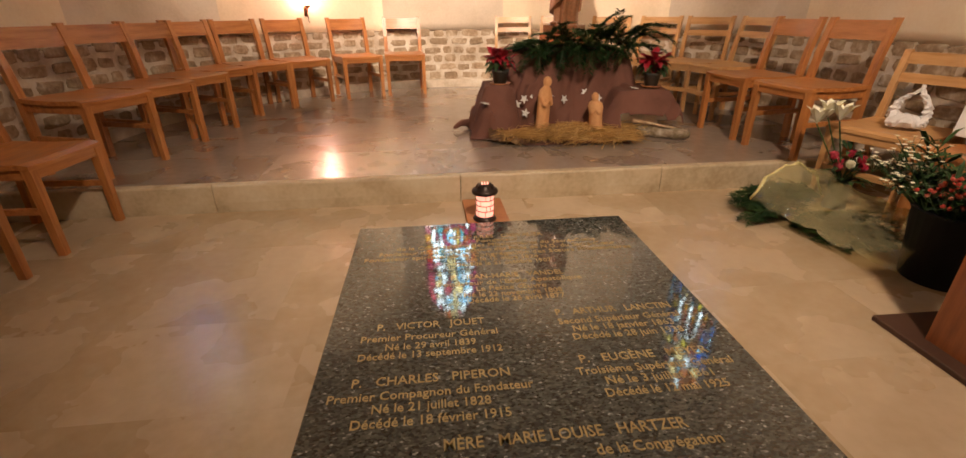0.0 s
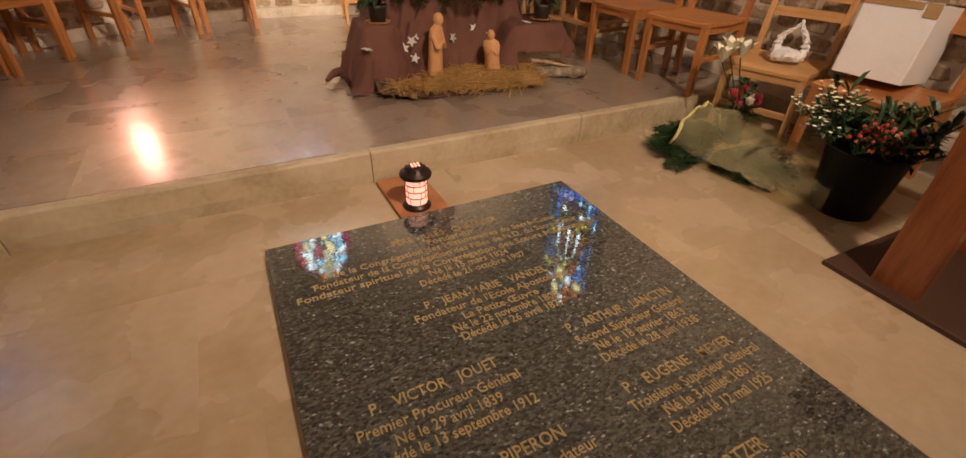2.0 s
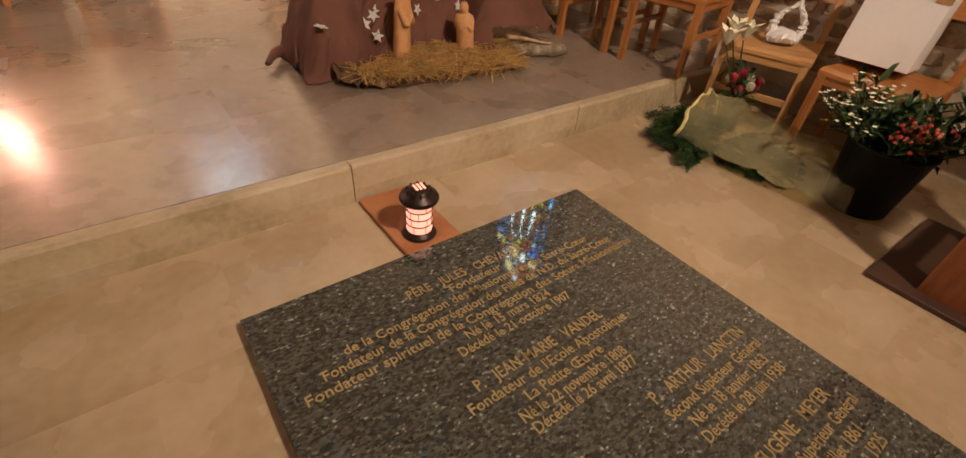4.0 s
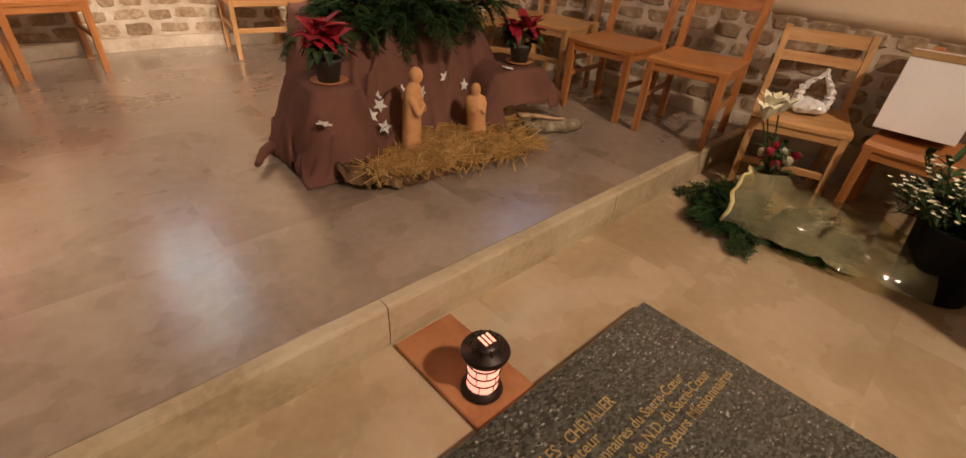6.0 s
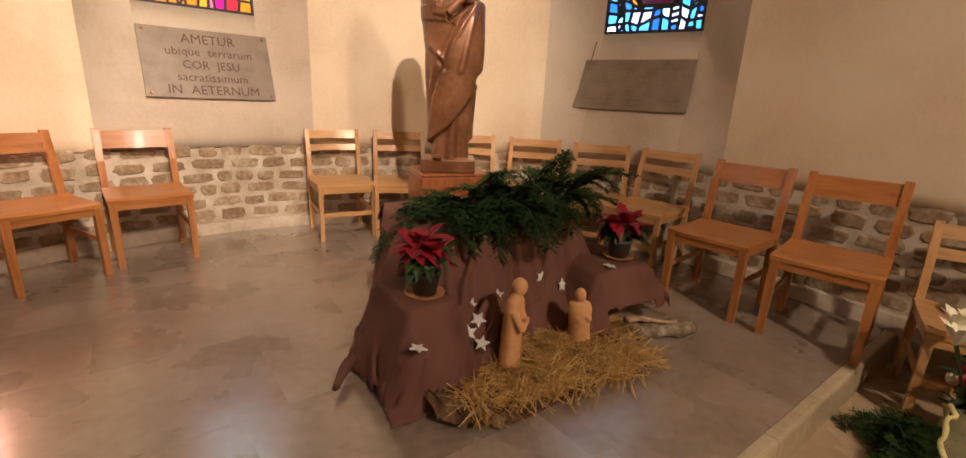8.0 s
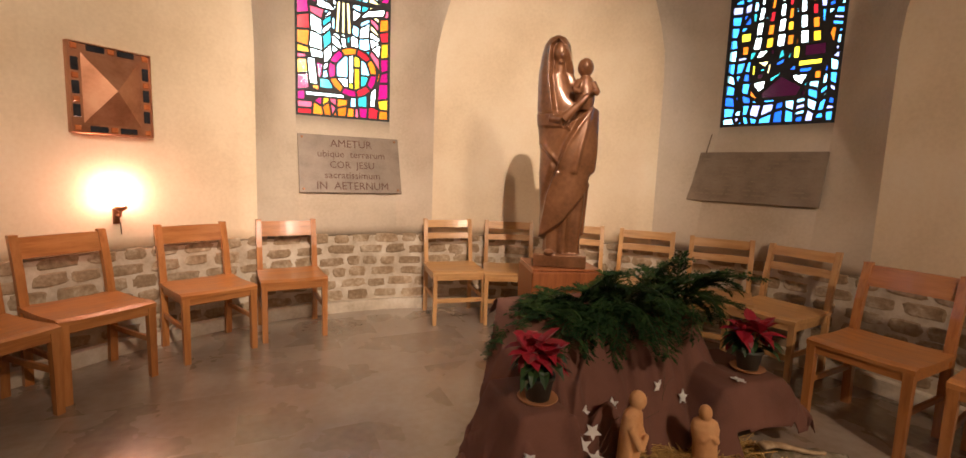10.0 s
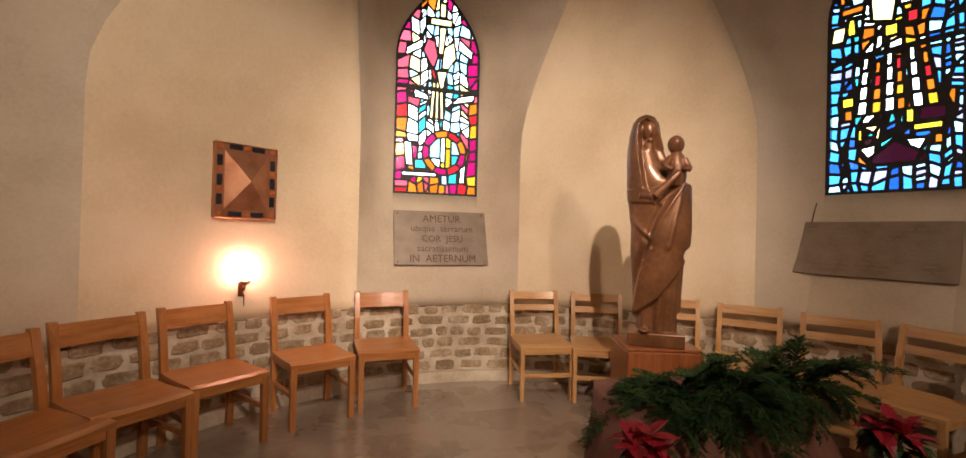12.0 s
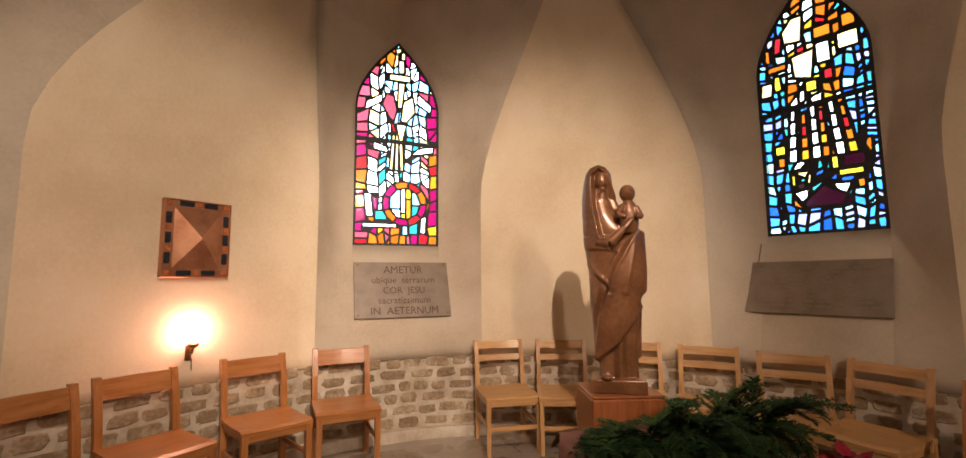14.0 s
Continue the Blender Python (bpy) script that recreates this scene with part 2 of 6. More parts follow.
def granite():
    m = bpy.data.materials.new("polished_speckled_granite")
    m.use_nodes = True
    n, l = m.node_tree.nodes, m.node_tree.links
    b = n["Principled BSDF"]
    tc = n.new("ShaderNodeTexCoord")
    vor, noi = n.new("ShaderNodeTexVoronoi"), n.new("ShaderNodeTexNoise")
    vor.inputs["Scale"].default_value, noi.inputs["Scale"].default_value = 98, 75
    noi.inputs["Detail"].default_value = 6
    mp = n.new("ShaderNodeMapping")
    mp.inputs["Scale"].default_value, mp.inputs["Rotation"].default_value = (1, 1.7, 1), (0, 0, 0.5)
    l.new(tc.outputs["Object"], mp.inputs["Vector"])
    l.new(mp.outputs[0], vor.inputs["Vector"])
    l.new(mp.outputs[0], noi.inputs["Vector"])
    sep = n.new("ShaderNodeSeparateColor")
    l.new(vor.outputs["Color"], sep.inputs[0])
    mixf = n.new("ShaderNodeMix")
    mixf.data_type = "FLOAT"
    mixf.inputs[0].default_value = 0.45
    l.new(sep.outputs[0], mixf.inputs[2])
    l.new(noi.outputs["Fac"], mixf.inputs[3])
    ramp = n.new("ShaderNodeValToRGB")
    cols = [(0.20, (0.028, 0.028, 0.024)), (0.42, (0.052, 0.053, 0.045)), (0.58, (0.082, 0.085, 0.073)), (0.76, (0.118, 0.122, 0.105)), (0.82, (0.38, 0.39, 0.37))]
    e = ramp.color_ramp.elements
    while len(e) < len(cols):
        e.new(0.5)
    for i, (p, c) in enumerate(cols):
        e[i].position, e[i].color = p, (*c, 1)
    l.new(mixf.outputs[0], ramp.inputs[0])
    l.new(ramp.outputs[0], b.inputs["Base Color"])
    b.inputs["Roughness"].default_value = 0.05
    b.inputs["IOR"].default_value = 1.9
    return m


GRANITE = granite()


def film_plastic():
    m = bpy.data.materials.new("yellowish_clear_film")
    m.use_nodes = True
    n, l = m.node_tree.nodes, m.node_tree.links
    b = n["Principled BSDF"]
    b.inputs["Base Color"].default_value, b.inputs["Roughness"].default_value = (0.56, 0.51, 0.28, 1), 0.16
    b.inputs["Coat Weight"].default_value, b.inputs["Coat Roughness"].default_value, b.inputs["Coat IOR"].default_value = 1.0, 0.08, 2.0
    tr, mix = n.new("ShaderNodeBsdfTransparent"), n.new("ShaderNodeMixShader")
    tr.inputs["Color"].default_value = (0.88, 0.86, 0.64, 1)
    tex = n.new("ShaderNodeTexNoise")
    tex.inputs["Scale"].default_value = 2.5
    mr = n.new("ShaderNodeMapRange")
    mr.inputs[1].default_value, mr.inputs[2].default_value = 0.35, 0.75
    mr.inputs[3].default_value, mr.inputs[4].default_value = 0.16, 0.46
    crease = n.new("ShaderNodeTexNoise")
    crease.inputs["Scale"].default_value, crease.inputs["Detail"].default_value, crease.inputs["Distortion"].default_value = 15, 3, 1.5
    bump = n.new("ShaderNodeBump")
    bump.inputs["Strength"].default_value, bump.inputs["Distance"].default_value = 0.6, 0.03
    l.new(crease.outputs["Fac"], bump.inputs["Height"])
    l.new(bump.outputs[0], b.inputs["Normal"])
    l.new(tex.outputs["Fac"], mr.inputs[0])
    l.new(mr.outputs[0], mix.inputs[0])
    l.new(tr.outputs[0], mix.inputs[1])
    l.new(b.outputs[0], mix.inputs[2])
    l.new(mix.outputs[0], n["Material Output"].inputs["Surface"])
    return m


FILM = film_plastic()

# ---- mesh helpers ----


def mesh_of(name, bm, mat, smooth=False):
    me = bpy.data.meshes.new(name)
    bm.to_mesh(me)
    bm.free()
    me.materials.append(mat)
    if smooth:
        for p in me.polygons:
            p.use_smooth = True
    return me


def part(name, bm, mat, parent=None, label="", smooth=False):
    """Links a bmesh as one mesh object, under a thing or a part."""
    ob = new(name, mesh_of(name, bm, mat, smooth))
    if parent:
        ob.parent = parent
    return tagged(ob, label)


def thing(name, m, label, category, group="", kind=""):
    ob = new(name)
    ob.empty_display_size = 0.1
    ob.matrix_world = m
    return tagged(ob, label, category, group, kind)


def add_box(bm, x0, x1, y0, y1, z0, z1, bevel=0.0, m=None):
    """A box between the given bounds, its edges eased by bevel; m turns and moves it."""
    vs = bmesh.ops.create_cube(bm, size=1)["verts"]
    t = Matrix.Translation(((x0 + x1) / 2, (y0 + y1) / 2, (z0 + z1) / 2)) @ Matrix.Diagonal((x1 - x0, y1 - y0, z1 - z0, 1))
    bmesh.ops.transform(bm, matrix=(m @ t) if m else t, verts=vs)
    if bevel:
        edges = list({e for v in vs for e in v.link_edges})
        bmesh.ops.bevel(bm, geom=edges, offset=bevel, segments=1, affect="EDGES", clamp_overlap=True)
    return bm


def box(x0, x1, y0, y1, z0, z1, bevel=0.0, m=None):
    return add_box(bmesh.new(), x0, x1, y0, y1, z0, z1, bevel, m)


def loft(rings, closed=True, cap=True, bm=None):
    """A skin over rings of points, each ring of equal count."""
    bm = bm or bmesh.new()
    rows = [[bm.verts.new(p) for p in r] for r in rings]
    n = len(rows[0])
    for a, b in zip(rows, rows[1:]):
        for i in range(n if closed else n - 1):
            j = (i + 1) % n
            bm.faces.new((a[i], a[j], b[j], b[i]))
    if cap and closed:
        bm.faces.new(rows[0][::-1])
        bm.faces.new(rows[-1])
    return bm


def ring(cx, cy, z, rx, ry, n=20, wave=0.0, waves=5, phase=0.0):
    out = []
    for i in range(n):
        a = 2 * math.pi * i / n
        k = 1 + wave * math.sin(waves * a + phase)
        out.append((cx + rx * k * math.cos(a), cy + ry * k * math.sin(a), z))
    return out


def turned(profile, n=24, bm=None, cx=0.0, cy=0.0):
    return loft([ring(cx, cy, z, r, r, n) for r, z in profile], bm=bm)


def rod(bm, a, b, r0, r1=None, n=6):
    a, b = Vector(a), Vector(b)
    d = (b - a).normalized()
    u = d.orthogonal().normalized()
    v = d.cross(u)
    r1 = r0 if r1 is None else r1
    return loft([[p + (u * math.cos(2 * math.pi * i / n) + v * math.sin(2 * math.pi * i / n)) * r for i in range(n)] for p, r in ((a, r0), (b, r1))], bm=bm)


def quad(bm, a, b, c, d):
    return bm.faces.new([bm.verts.new(p) for p in (a, b, c, d)])


def leaf(bm, base, tip, width, up=(0, 0, 1), droop=0.0):
    """A pointed leaf with a folded midrib."""
    base, tip, up = Vector(base), Vector(tip), Vector(up)
    d = tip - base
    side = d.cross(up)
    side = side.normalized() * width / 2 if side.length > 1e-6 else Vector((width / 2, 0, 0))
    lift = side.cross(d).normalized() * width * 0.16
    m1, m2 = base + d * 0.35, base + d * 0.7
    tip = tip - Vector((0, 0, droop))
    vb, vt, c1, c2 = bm.verts.new(base), bm.verts.new(tip), bm.verts.new(m1), bm.verts.new(m2)
    for s in (1, -1):
        e1, e2 = bm.verts.new(m1 + side * s + lift), bm.verts.new(m2 + side * 0.75 * s + lift * 0.8)
        for f in ((vb, c1, e1), (c1, c2, e2, e1), (c2, vt, e2)):
            bm.faces.new(f if s > 0 else f[::-1])


def letters(name, body, size, mat, parent, m, align="CENTER", depth=0.001, squeeze=1.0, bold=0.0, wide=0.0):
    """A line of writing in the built-in font, as thin solid letters."""
    cu = bpy.data.curves.new(name, "FONT")
    cu.body, cu.size, cu.align_x, cu.extrude = body, size, align, depth
    cu.resolution_u = 2
    cu.offset = bold
    tmp = bpy.data.objects.new(name, cu)
    scene.collection.objects.link(tmp)
    bpy.context.view_layer.update()
    me = bpy.data.meshes.new_from_object(tmp.evaluated_get(bpy.context.evaluated_depsgraph_get()))
    bpy.data.objects.remove(tmp)
    if wide:
        squeeze = wide / max(1e-6, max(v.co.x for v in me.vertices) - min(v.co.x for v in me.vertices))
    me.transform(Matrix.Diagonal((squeeze, 1, 1, 1)))
    me.materials.clear()
    me.materials.append(mat)
    ob = new(name, me)
    ob.parent = parent
    ob.matrix_local = m
    return ob

# ---- the setting ----
CX, CY = 0.33, 3.75
R_WALL, R_STONE, R_PLINTH, R_PANE = 2.77, 2.745, 2.665, 3.04
D = 0.165
LEDGE = 0.84
SILL, SPRING, APEX = 1.87, 3.25, 3.93
W_HALF = 0.415
WINDOWS = (22.4, 94.5, 163.5)
NARROW = (0.945, 1.0, 0.93)


def drawn_in(z):
    """How far the vault has come in at height z."""
    return R_WALL * (1 - math.sqrt(max(0.0, 1 - (max(0.0, z - 2.5) / 3.3) ** 2)))


def pane_half(z):
    if z <= SPRING:
        return W_HALF
    return max(0.004, W_HALF * (1 - ((z - SPRING) / (APEX - SPRING)) ** 1.75))


def splay_half(z, spread=0.28):
    return min(1.70, 0.74 + spread * max(0.0, z - 2.35) ** 1.5)


def wall_row(z):
    """The wall's inner line at height z, from the nave on one side round the apse to the other."""
    pts = []
    inn = drawn_in(z)
    r = R_WALL - inn
    for i in range(8):
        pts.append((CX + r, -3.2 + (CY + 3.2) * i / 8))
    knots = []
    for th in WINDOWS:
        e = math.degrees(splay_half(z, 0.50 if th == WINDOWS[2] else 0.28) / R_WALL)
        far = math.degrees((0.74 + 0.3 * (splay_half(z) - 0.74)) / R_WALL) if th == WINDOWS[1] else e
        knots.append((th - e, th + far))
    here = 0.0
    for k, th in enumerate(WINDOWS):
        a0, a1 = max(knots[k][0], 0.2), min(knots[k][1], 179.8)
        for i in range(12):
            a = radians(here + (a0 - here) * i / 12)
            pts.append((CX + r * math.cos(a), CY + r * math.sin(a)))
        t = radians(th)
        out, along = Vector((math.cos(t), math.sin(t))), Vector((-math.sin(t), math.cos(t)))
        mid = Vector((CX, CY)) + out * R_PANE
        if z < SILL:
            k2 = max(0.0, (z - 1.0) / (SILL - 1.0))
            mid = Vector((CX, CY)) + out * (R_WALL * math.cos(W_HALF / R_WALL) * (1 - k2) + R_PANE * k2 + 0.0)
        if z > APEX:
            mid = Vector((CX, CY)) + out * (R_PANE - 0.75 * (z - APEX) ** 1.25)
            mid = Vector((CX, CY)) + out * max((mid - Vector((CX, CY))).length, r * 0.98)
        w = pane_half(z) * NARROW[k]
        left, right = mid - along * w, mid + along * w
        ea = Vector((CX + r * math.cos(radians(a0)), CY + r * math.sin(radians(a0))))
        eb = Vector((CX + r * math.cos(radians(a1)), CY + r * math.sin(radians(a1))))
        bow = 0.10 * min(1.0, max(0.0, (z - 1.0) / 1.2))
        for i in range(8):
            s = i / 8
            p = ea.lerp(left, s) + out * bow * math.sin(math.pi * s)
            pts.append(tuple(p))
        pts.append(tuple(left))
        pts.append(tuple(right))
        for i in range(1, 9):
            s = i / 8
            p = right.lerp(eb, s) + out * bow * math.sin(math.pi * s)
            pts.append(tuple(p))
        here = a1
    for i in range(1, 7):
        a = radians(here + (180 - here) * i / 6)
        pts.append((CX + r * math.cos(a), CY + r * math.sin(a)))
    for i in range(1, 9):
        pts.append((CX - r, CY - (CY + 3.2) * i / 8))
    return pts


def wall_rows(zs):
    return [[(x, y, z) for x, y in wall_row(z)] for z in zs]


Z_LOW = [LEDGE, 0.92, 1.0, 1.15, 1.3, 1.5, 1.7, SILL]
Z_MID = [SILL + 0.2 * i for i in range(1, 7)] + [SPRING]
Z_ARCH = [SPRING + (APEX - SPRING) * (1 - (1 - i / 14) ** 1.6) for i in range(1, 15)]
Z_HIGH = [APEX + 0.1 * i for i in range(1, 5)]
Z_VAULT = [APEX + 0.4 + (5.79 - APEX - 0.4) * i / 14 for i in range(15)]
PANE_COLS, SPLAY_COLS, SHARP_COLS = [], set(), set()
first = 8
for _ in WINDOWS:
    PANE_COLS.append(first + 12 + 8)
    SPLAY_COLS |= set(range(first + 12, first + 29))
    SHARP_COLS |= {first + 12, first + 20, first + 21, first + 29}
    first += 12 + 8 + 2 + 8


def skin(zs, open_panes):
    bm = bmesh.new()
    rows = wall_rows(zs)
    vs = [[bm.verts.new(p) for p in r] for r in rows]
    bm.verts.index_update()
    for k in range(len(zs) - 1):
        for i in range(len(vs[0]) - 1):
            if open_panes and i in PANE_COLS and SILL - 1e-6 <= zs[k] < APEX - 1e-6:
                continue
            f = bm.faces.new((vs[k][i], vs[k + 1][i], vs[k + 1][i + 1], vs[k][i + 1]))
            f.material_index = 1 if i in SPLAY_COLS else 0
    for e in bm.edges:
        a, b = (v.index for v in e.verts)
        if abs(a - b) == len(vs[0]) and a % len(vs[0]) in SHARP_COLS and zs[min(a, b) // len(vs[0])] < 2.7:
            e.smooth = False
    return bm


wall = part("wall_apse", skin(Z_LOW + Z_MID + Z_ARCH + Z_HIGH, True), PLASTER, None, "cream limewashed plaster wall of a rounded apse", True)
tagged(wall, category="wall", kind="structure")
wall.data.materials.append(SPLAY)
sol = wall.modifiers.new("thickness", "SOLIDIFY")
sol.thickness, sol.offset = 0.3, -1.0
vault = part("ceiling", skin(Z_VAULT, False), VAULT, None, "cream plastered vault over the apse and nave, coloured darker to dim it", True)
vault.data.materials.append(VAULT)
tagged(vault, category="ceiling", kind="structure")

# lower wall: mortar bed behind the stones, a ledge line and a pale plinth


def band(r0, z0, r1, z1, thick, name, mat, label):
    def line(r):
        pts = [(CX + r, -3.2 + (CY + 3.2) * i / 10) for i in range(10)]
        pts += [(CX + r * math.cos(math.pi * i / 90), CY + r * math.sin(math.pi * i / 90)) for i in range(91)]
        pts += [(CX - r, CY - (CY + 3.2) * i / 10) for i in range(1, 11)]
        return pts
    a, b = line(r0), line(r1)
    o = line(r0 + thick)
    rows = []
    for p, q, s in zip(a, b, o):
        rows.append([(p[0], p[1], z0), (q[0], q[1], z1), (s[0], s[1], z1), (s[0], s[1], z0)])
    bm = loft(rows)
    return tagged(part(name, bm, mat, None, label), category="wall", kind="structure")


stone_wall = band(R_STONE, 0, R_STONE, LEDGE - 0.012, 0.3, "wall_lower", MORTAR, "low wall of rough brown stones in whitish mortar")
band(R_STONE + 0.012, LEDGE - 0.012, R_STONE + 0.012, LEDGE, 0.28, "trim_joint", GROUT, "thin dark joint between stone wall and plaster")
band(R_PLINTH, D - 0.012, R_PLINTH + 0.02, D + 0.085, 0.1, "baseboard", MORTAR, "pale rounded mortar plinth along the stone wall")

# unseen wall closing the nave, its dark colour holds back bounced light
back = part("wall_back", box(CX - R_WALL - 0.3, CX + R_WALL + 0.3, -3.5, -3.2, -0.1, 6.0), VAULT, None, "plain unseen plaster wall behind the nave, darkened to cut bounced light")
tagged(back, category="wall", kind="structure")
ground = part("floor", box(CX - R_WALL - 0.3, CX + R_WALL + 0.3, -3.5, 7.3, -0.14, -0.014), GROUT, None, "grout bed under beige limestone paving")
tagged(ground, category="floor", kind="structure")

TILT_DAIS = radians(3.3)


def front_y(x):
    return 2.755 + math.tan(TILT_DAIS) * (x - CX)


bm = bmesh.new()
outline = [(CX - R_STONE - 0.1, front_y(CX - R_STONE) + 0.03)]
outline += [(CX + R_STONE + 0.1, front_y(CX + R_STONE) + 0.03)]
outline += [(CX + (R_STONE + 0.1) * math.cos(math.pi * i / 40), CY + (R_STONE + 0.1) * math.sin(math.pi * i / 40)) for i in range(41)]
loft([[(x, y, z) for x, y in outline] for z in (-0.01, D - 0.003)], bm=bm)
dais = part("floor_dais", bm, DAIS, None, "raised step of polished grey-beige stone slabs")
tagged(dais, category="dais", kind="structure")

# ---- chairs ----


def chair(kind_b, m, label):
    """A chapel chair: kind_b has two back rails and a low front stretcher, the other one wide back board."""
    wood, up = (BEECH, BEECH_UP) if kind_b else (OAK, OAK_UP)
    c = thing("chapel_chair", m, label, "chair", "chairs along the wall")
    t = 0.017 if kind_b else 0.020
    w = 0.215
    seat = bmesh.new()
    n = 10
    top, low = [], []
    for i in range(n + 1):
        s = i / n
        y = -0.255 + 0.455 * s
        dip = 0.010 * math.sin(math.pi * s) + (0.012 if s == 0 else 0)
        top.append((y, 0.452 - dip))
    rows = []
    for y, z in top:
        rows.append([(-w - 0.012, y, z - 0.024), (w + 0.012, y, z - 0.024), (w + 0.012, y, z), (w * 0.5, y, z - 0.006), (-w * 0.5, y, z - 0.006), (-w - 0.012, y, z)])
    part("seat", loft(rows), wood, c)
    for sx in (-1, 1):
        x = sx * (w - t * 0.6)
        part("front_leg", loft([[(x - t * k, -0.235 - t * k, z), (x + t * k, -0.235 - t * k, z), (x + t * k, -0.235 + t * k, z), (x - t * k, -0.235 + t * k, z)] for z, k in ((0, 0.82), (0.004, 0.86), (0.425, 1.0))]), up, c)
        prof = [(0.205, 0.0), (0.192, 0.25), (0.19, 0.45), (0.215, 0.62), (0.265, 0.822), (0.266, 0.83)]
        part("back_post", loft([[(x - t, y - t * 0.9, z), (x + t, y - t * 0.9, z), (x + t, y + t * 0.9, z), (x - t, y + t * 0.9, z)] for y, z in prof]), up, c)
        part("side_rail", box(x - 0.010, x + 0.010, -0.22, 0.18, 0.372, 0.424, 0.003), wood, c)
        part("side_stretcher", box(x - 0.009, x + 0.009, -0.22, 0.185, 0.205, 0.237, 0.003), wood, c)
    part("front_rail", box(-w + t, w - t, -0.247, -0.225, 0.372, 0.424, 0.003), wood, c)
    part("rear_rail", box(-w + t, w - t, 0.182, 0.202, 0.372, 0.424, 0.003), wood, c)

    def rail(z0, z1):
        rows = []
        for i in range(9):
            s = i / 8
            x = (-w + t) + 2 * (w - t) * s
            bow = 0.014 * math.sin(math.pi * s)
            yy = lambda z: 0.215 + (z - 0.62) * 0.25 + bow
            rows.append([(x, yy(z0) - 0.009, z0), (x, yy(z0) + 0.009, z0), (x, yy(z1) + 0.009, z1), (x, yy(z1) - 0.009, z1)])
        part("back_rail", loft(rows), wood, c)
    if kind_b:
        rail(0.755, 0.818)
        rail(0.655, 0.705)
        part("front_stretcher", box(-w + t, w - t, -0.245, -0.227, 0.185, 0.222, 0.003), wood, c)
    else:
        rail(0.70, 0.815)
    return c


def chair_pose(bx, by, face, z):
    """The pose of a chair whose back's top stands at bx, by and which faces the given way (degrees)."""
    f = Vector((math.cos(radians(face)), math.sin(radians(face))))
    b = Vector((bx, by))
    side = Vector((-f.y, f.x)) * 0.215
    for _ in range(40):
        # clear of the wall
        if max((q - Vector((CX, CY))).length if q.y > CY else abs(q.x - CX) for q in (b + side, b - side)) < R_STONE - 0.035:
            break
        b = b + f * 0.005
    o = b + f * 0.265
    return pose(o.x, o.y, z, 0, 0, math.degrees(math.atan2(f.x, -f.y)))


A_LABEL = "orange varnished wooden chair with one wide back board"
B_LABEL = "honey-coloured wooden chair with two narrow back rails"
A_SEATS = [
    (-0.40, 6.335, -82, D), (-1.01, 6.065, -62, D), (-1.60, 5.65, -48, D), (-1.985, 5.26, -40, D),
    (-2.13, 4.72, -27, D), (-2.16, 4.20, -24, D), (-2.19, 3.68, -20, D), (-2.22, 3.16, -15, D),
    (2.765, 3.71, 187, D), (2.83, 3.20, 192, D), (-2.14, 2.40, 0, 0), (-2.14, 1.77, 0, 0)]
B_SEATS = [
    (0.965, 6.37, -94, D), (1.50, 6.16, -110, D), (2.08, 5.89, -124, D), (2.445, 5.41, -136, D),
    (2.775, 4.95, -139, D), (2.915, 4.40, 190, D)]
first_a = chair(False, chair_pose(*A_SEATS[0]), A_LABEL)
for s in A_SEATS[1:]:
    c = copy_thing(first_a, chair_pose(*s))
    if s[3] == 0:
        tagged(c, "orange varnished wooden chair standing on the lower paving")
first_b = chair(True, chair_pose(*B_SEATS[0]), B_LABEL)
for s in B_SEATS[1:]:
    copy_thing(first_b, chair_pose(*s))
tagged(copy_thing(first_b, chair_pose(2.94, 2.66, 200, 0)), "honey-coloured wooden chair holding a white plastic bag")
tagged(copy_thing(first_a, chair_pose(3.0, 2.0, 182, 0)), "orange wooden chair holding a white cardboard box")

# ---- granite slab with its writing ----
SLAB = pose(0.478, 1.297, 0, 0, 0, 3.2)
slab = thing("memorial_slab", SLAB, "polished dark speckled granite slab with gilded French writing, set on the floor", "memorial slab")
part("granite_block", box(-0.677, 0.677, -1.03, 1.03, -0.01, 0.05, 0.004), GRANITE, slab)
# words, middle across, line's foot along the slab, line's width
FOUNDER = [
    ("PÈRE   JULES   CHEVALIER", -0.01, 0.842, 0.455), ("Fondateur", -0.01, 0.800, 0.20), ("de la Congrégation des Missionnaires du Sacré-Cœur", -0.01, 0.756, 0.94),
    ("Fondateur de la Congrégation des Filles de N.D. du Sacré-Cœur", -0.01, 0.709, 1.09), ("Fondateur spirituel de la Congrégation des Sœurs Missionnaires", -0.01, 0.663, 1.21),
    ("Né le 15 mars 1824", -0.01, 0.621, 0.32), ("Décédé le 21 octobre 1907", -0.01, 0.580, 0.42),
    ("P.   JEAN-MARIE   VANDEL", -0.01, 0.470, 0.47), ("Fondateur de l'Ecole Apostolique", -0.005, 0.424, 0.58), ("La Petite Œuvre", -0.01, 0.378, 0.28),
    ("Né le 22 novembre 1808", -0.008, 0.337, 0.385), ("Décédé le 26 avril 1877", -0.004, 0.298, 0.375)]
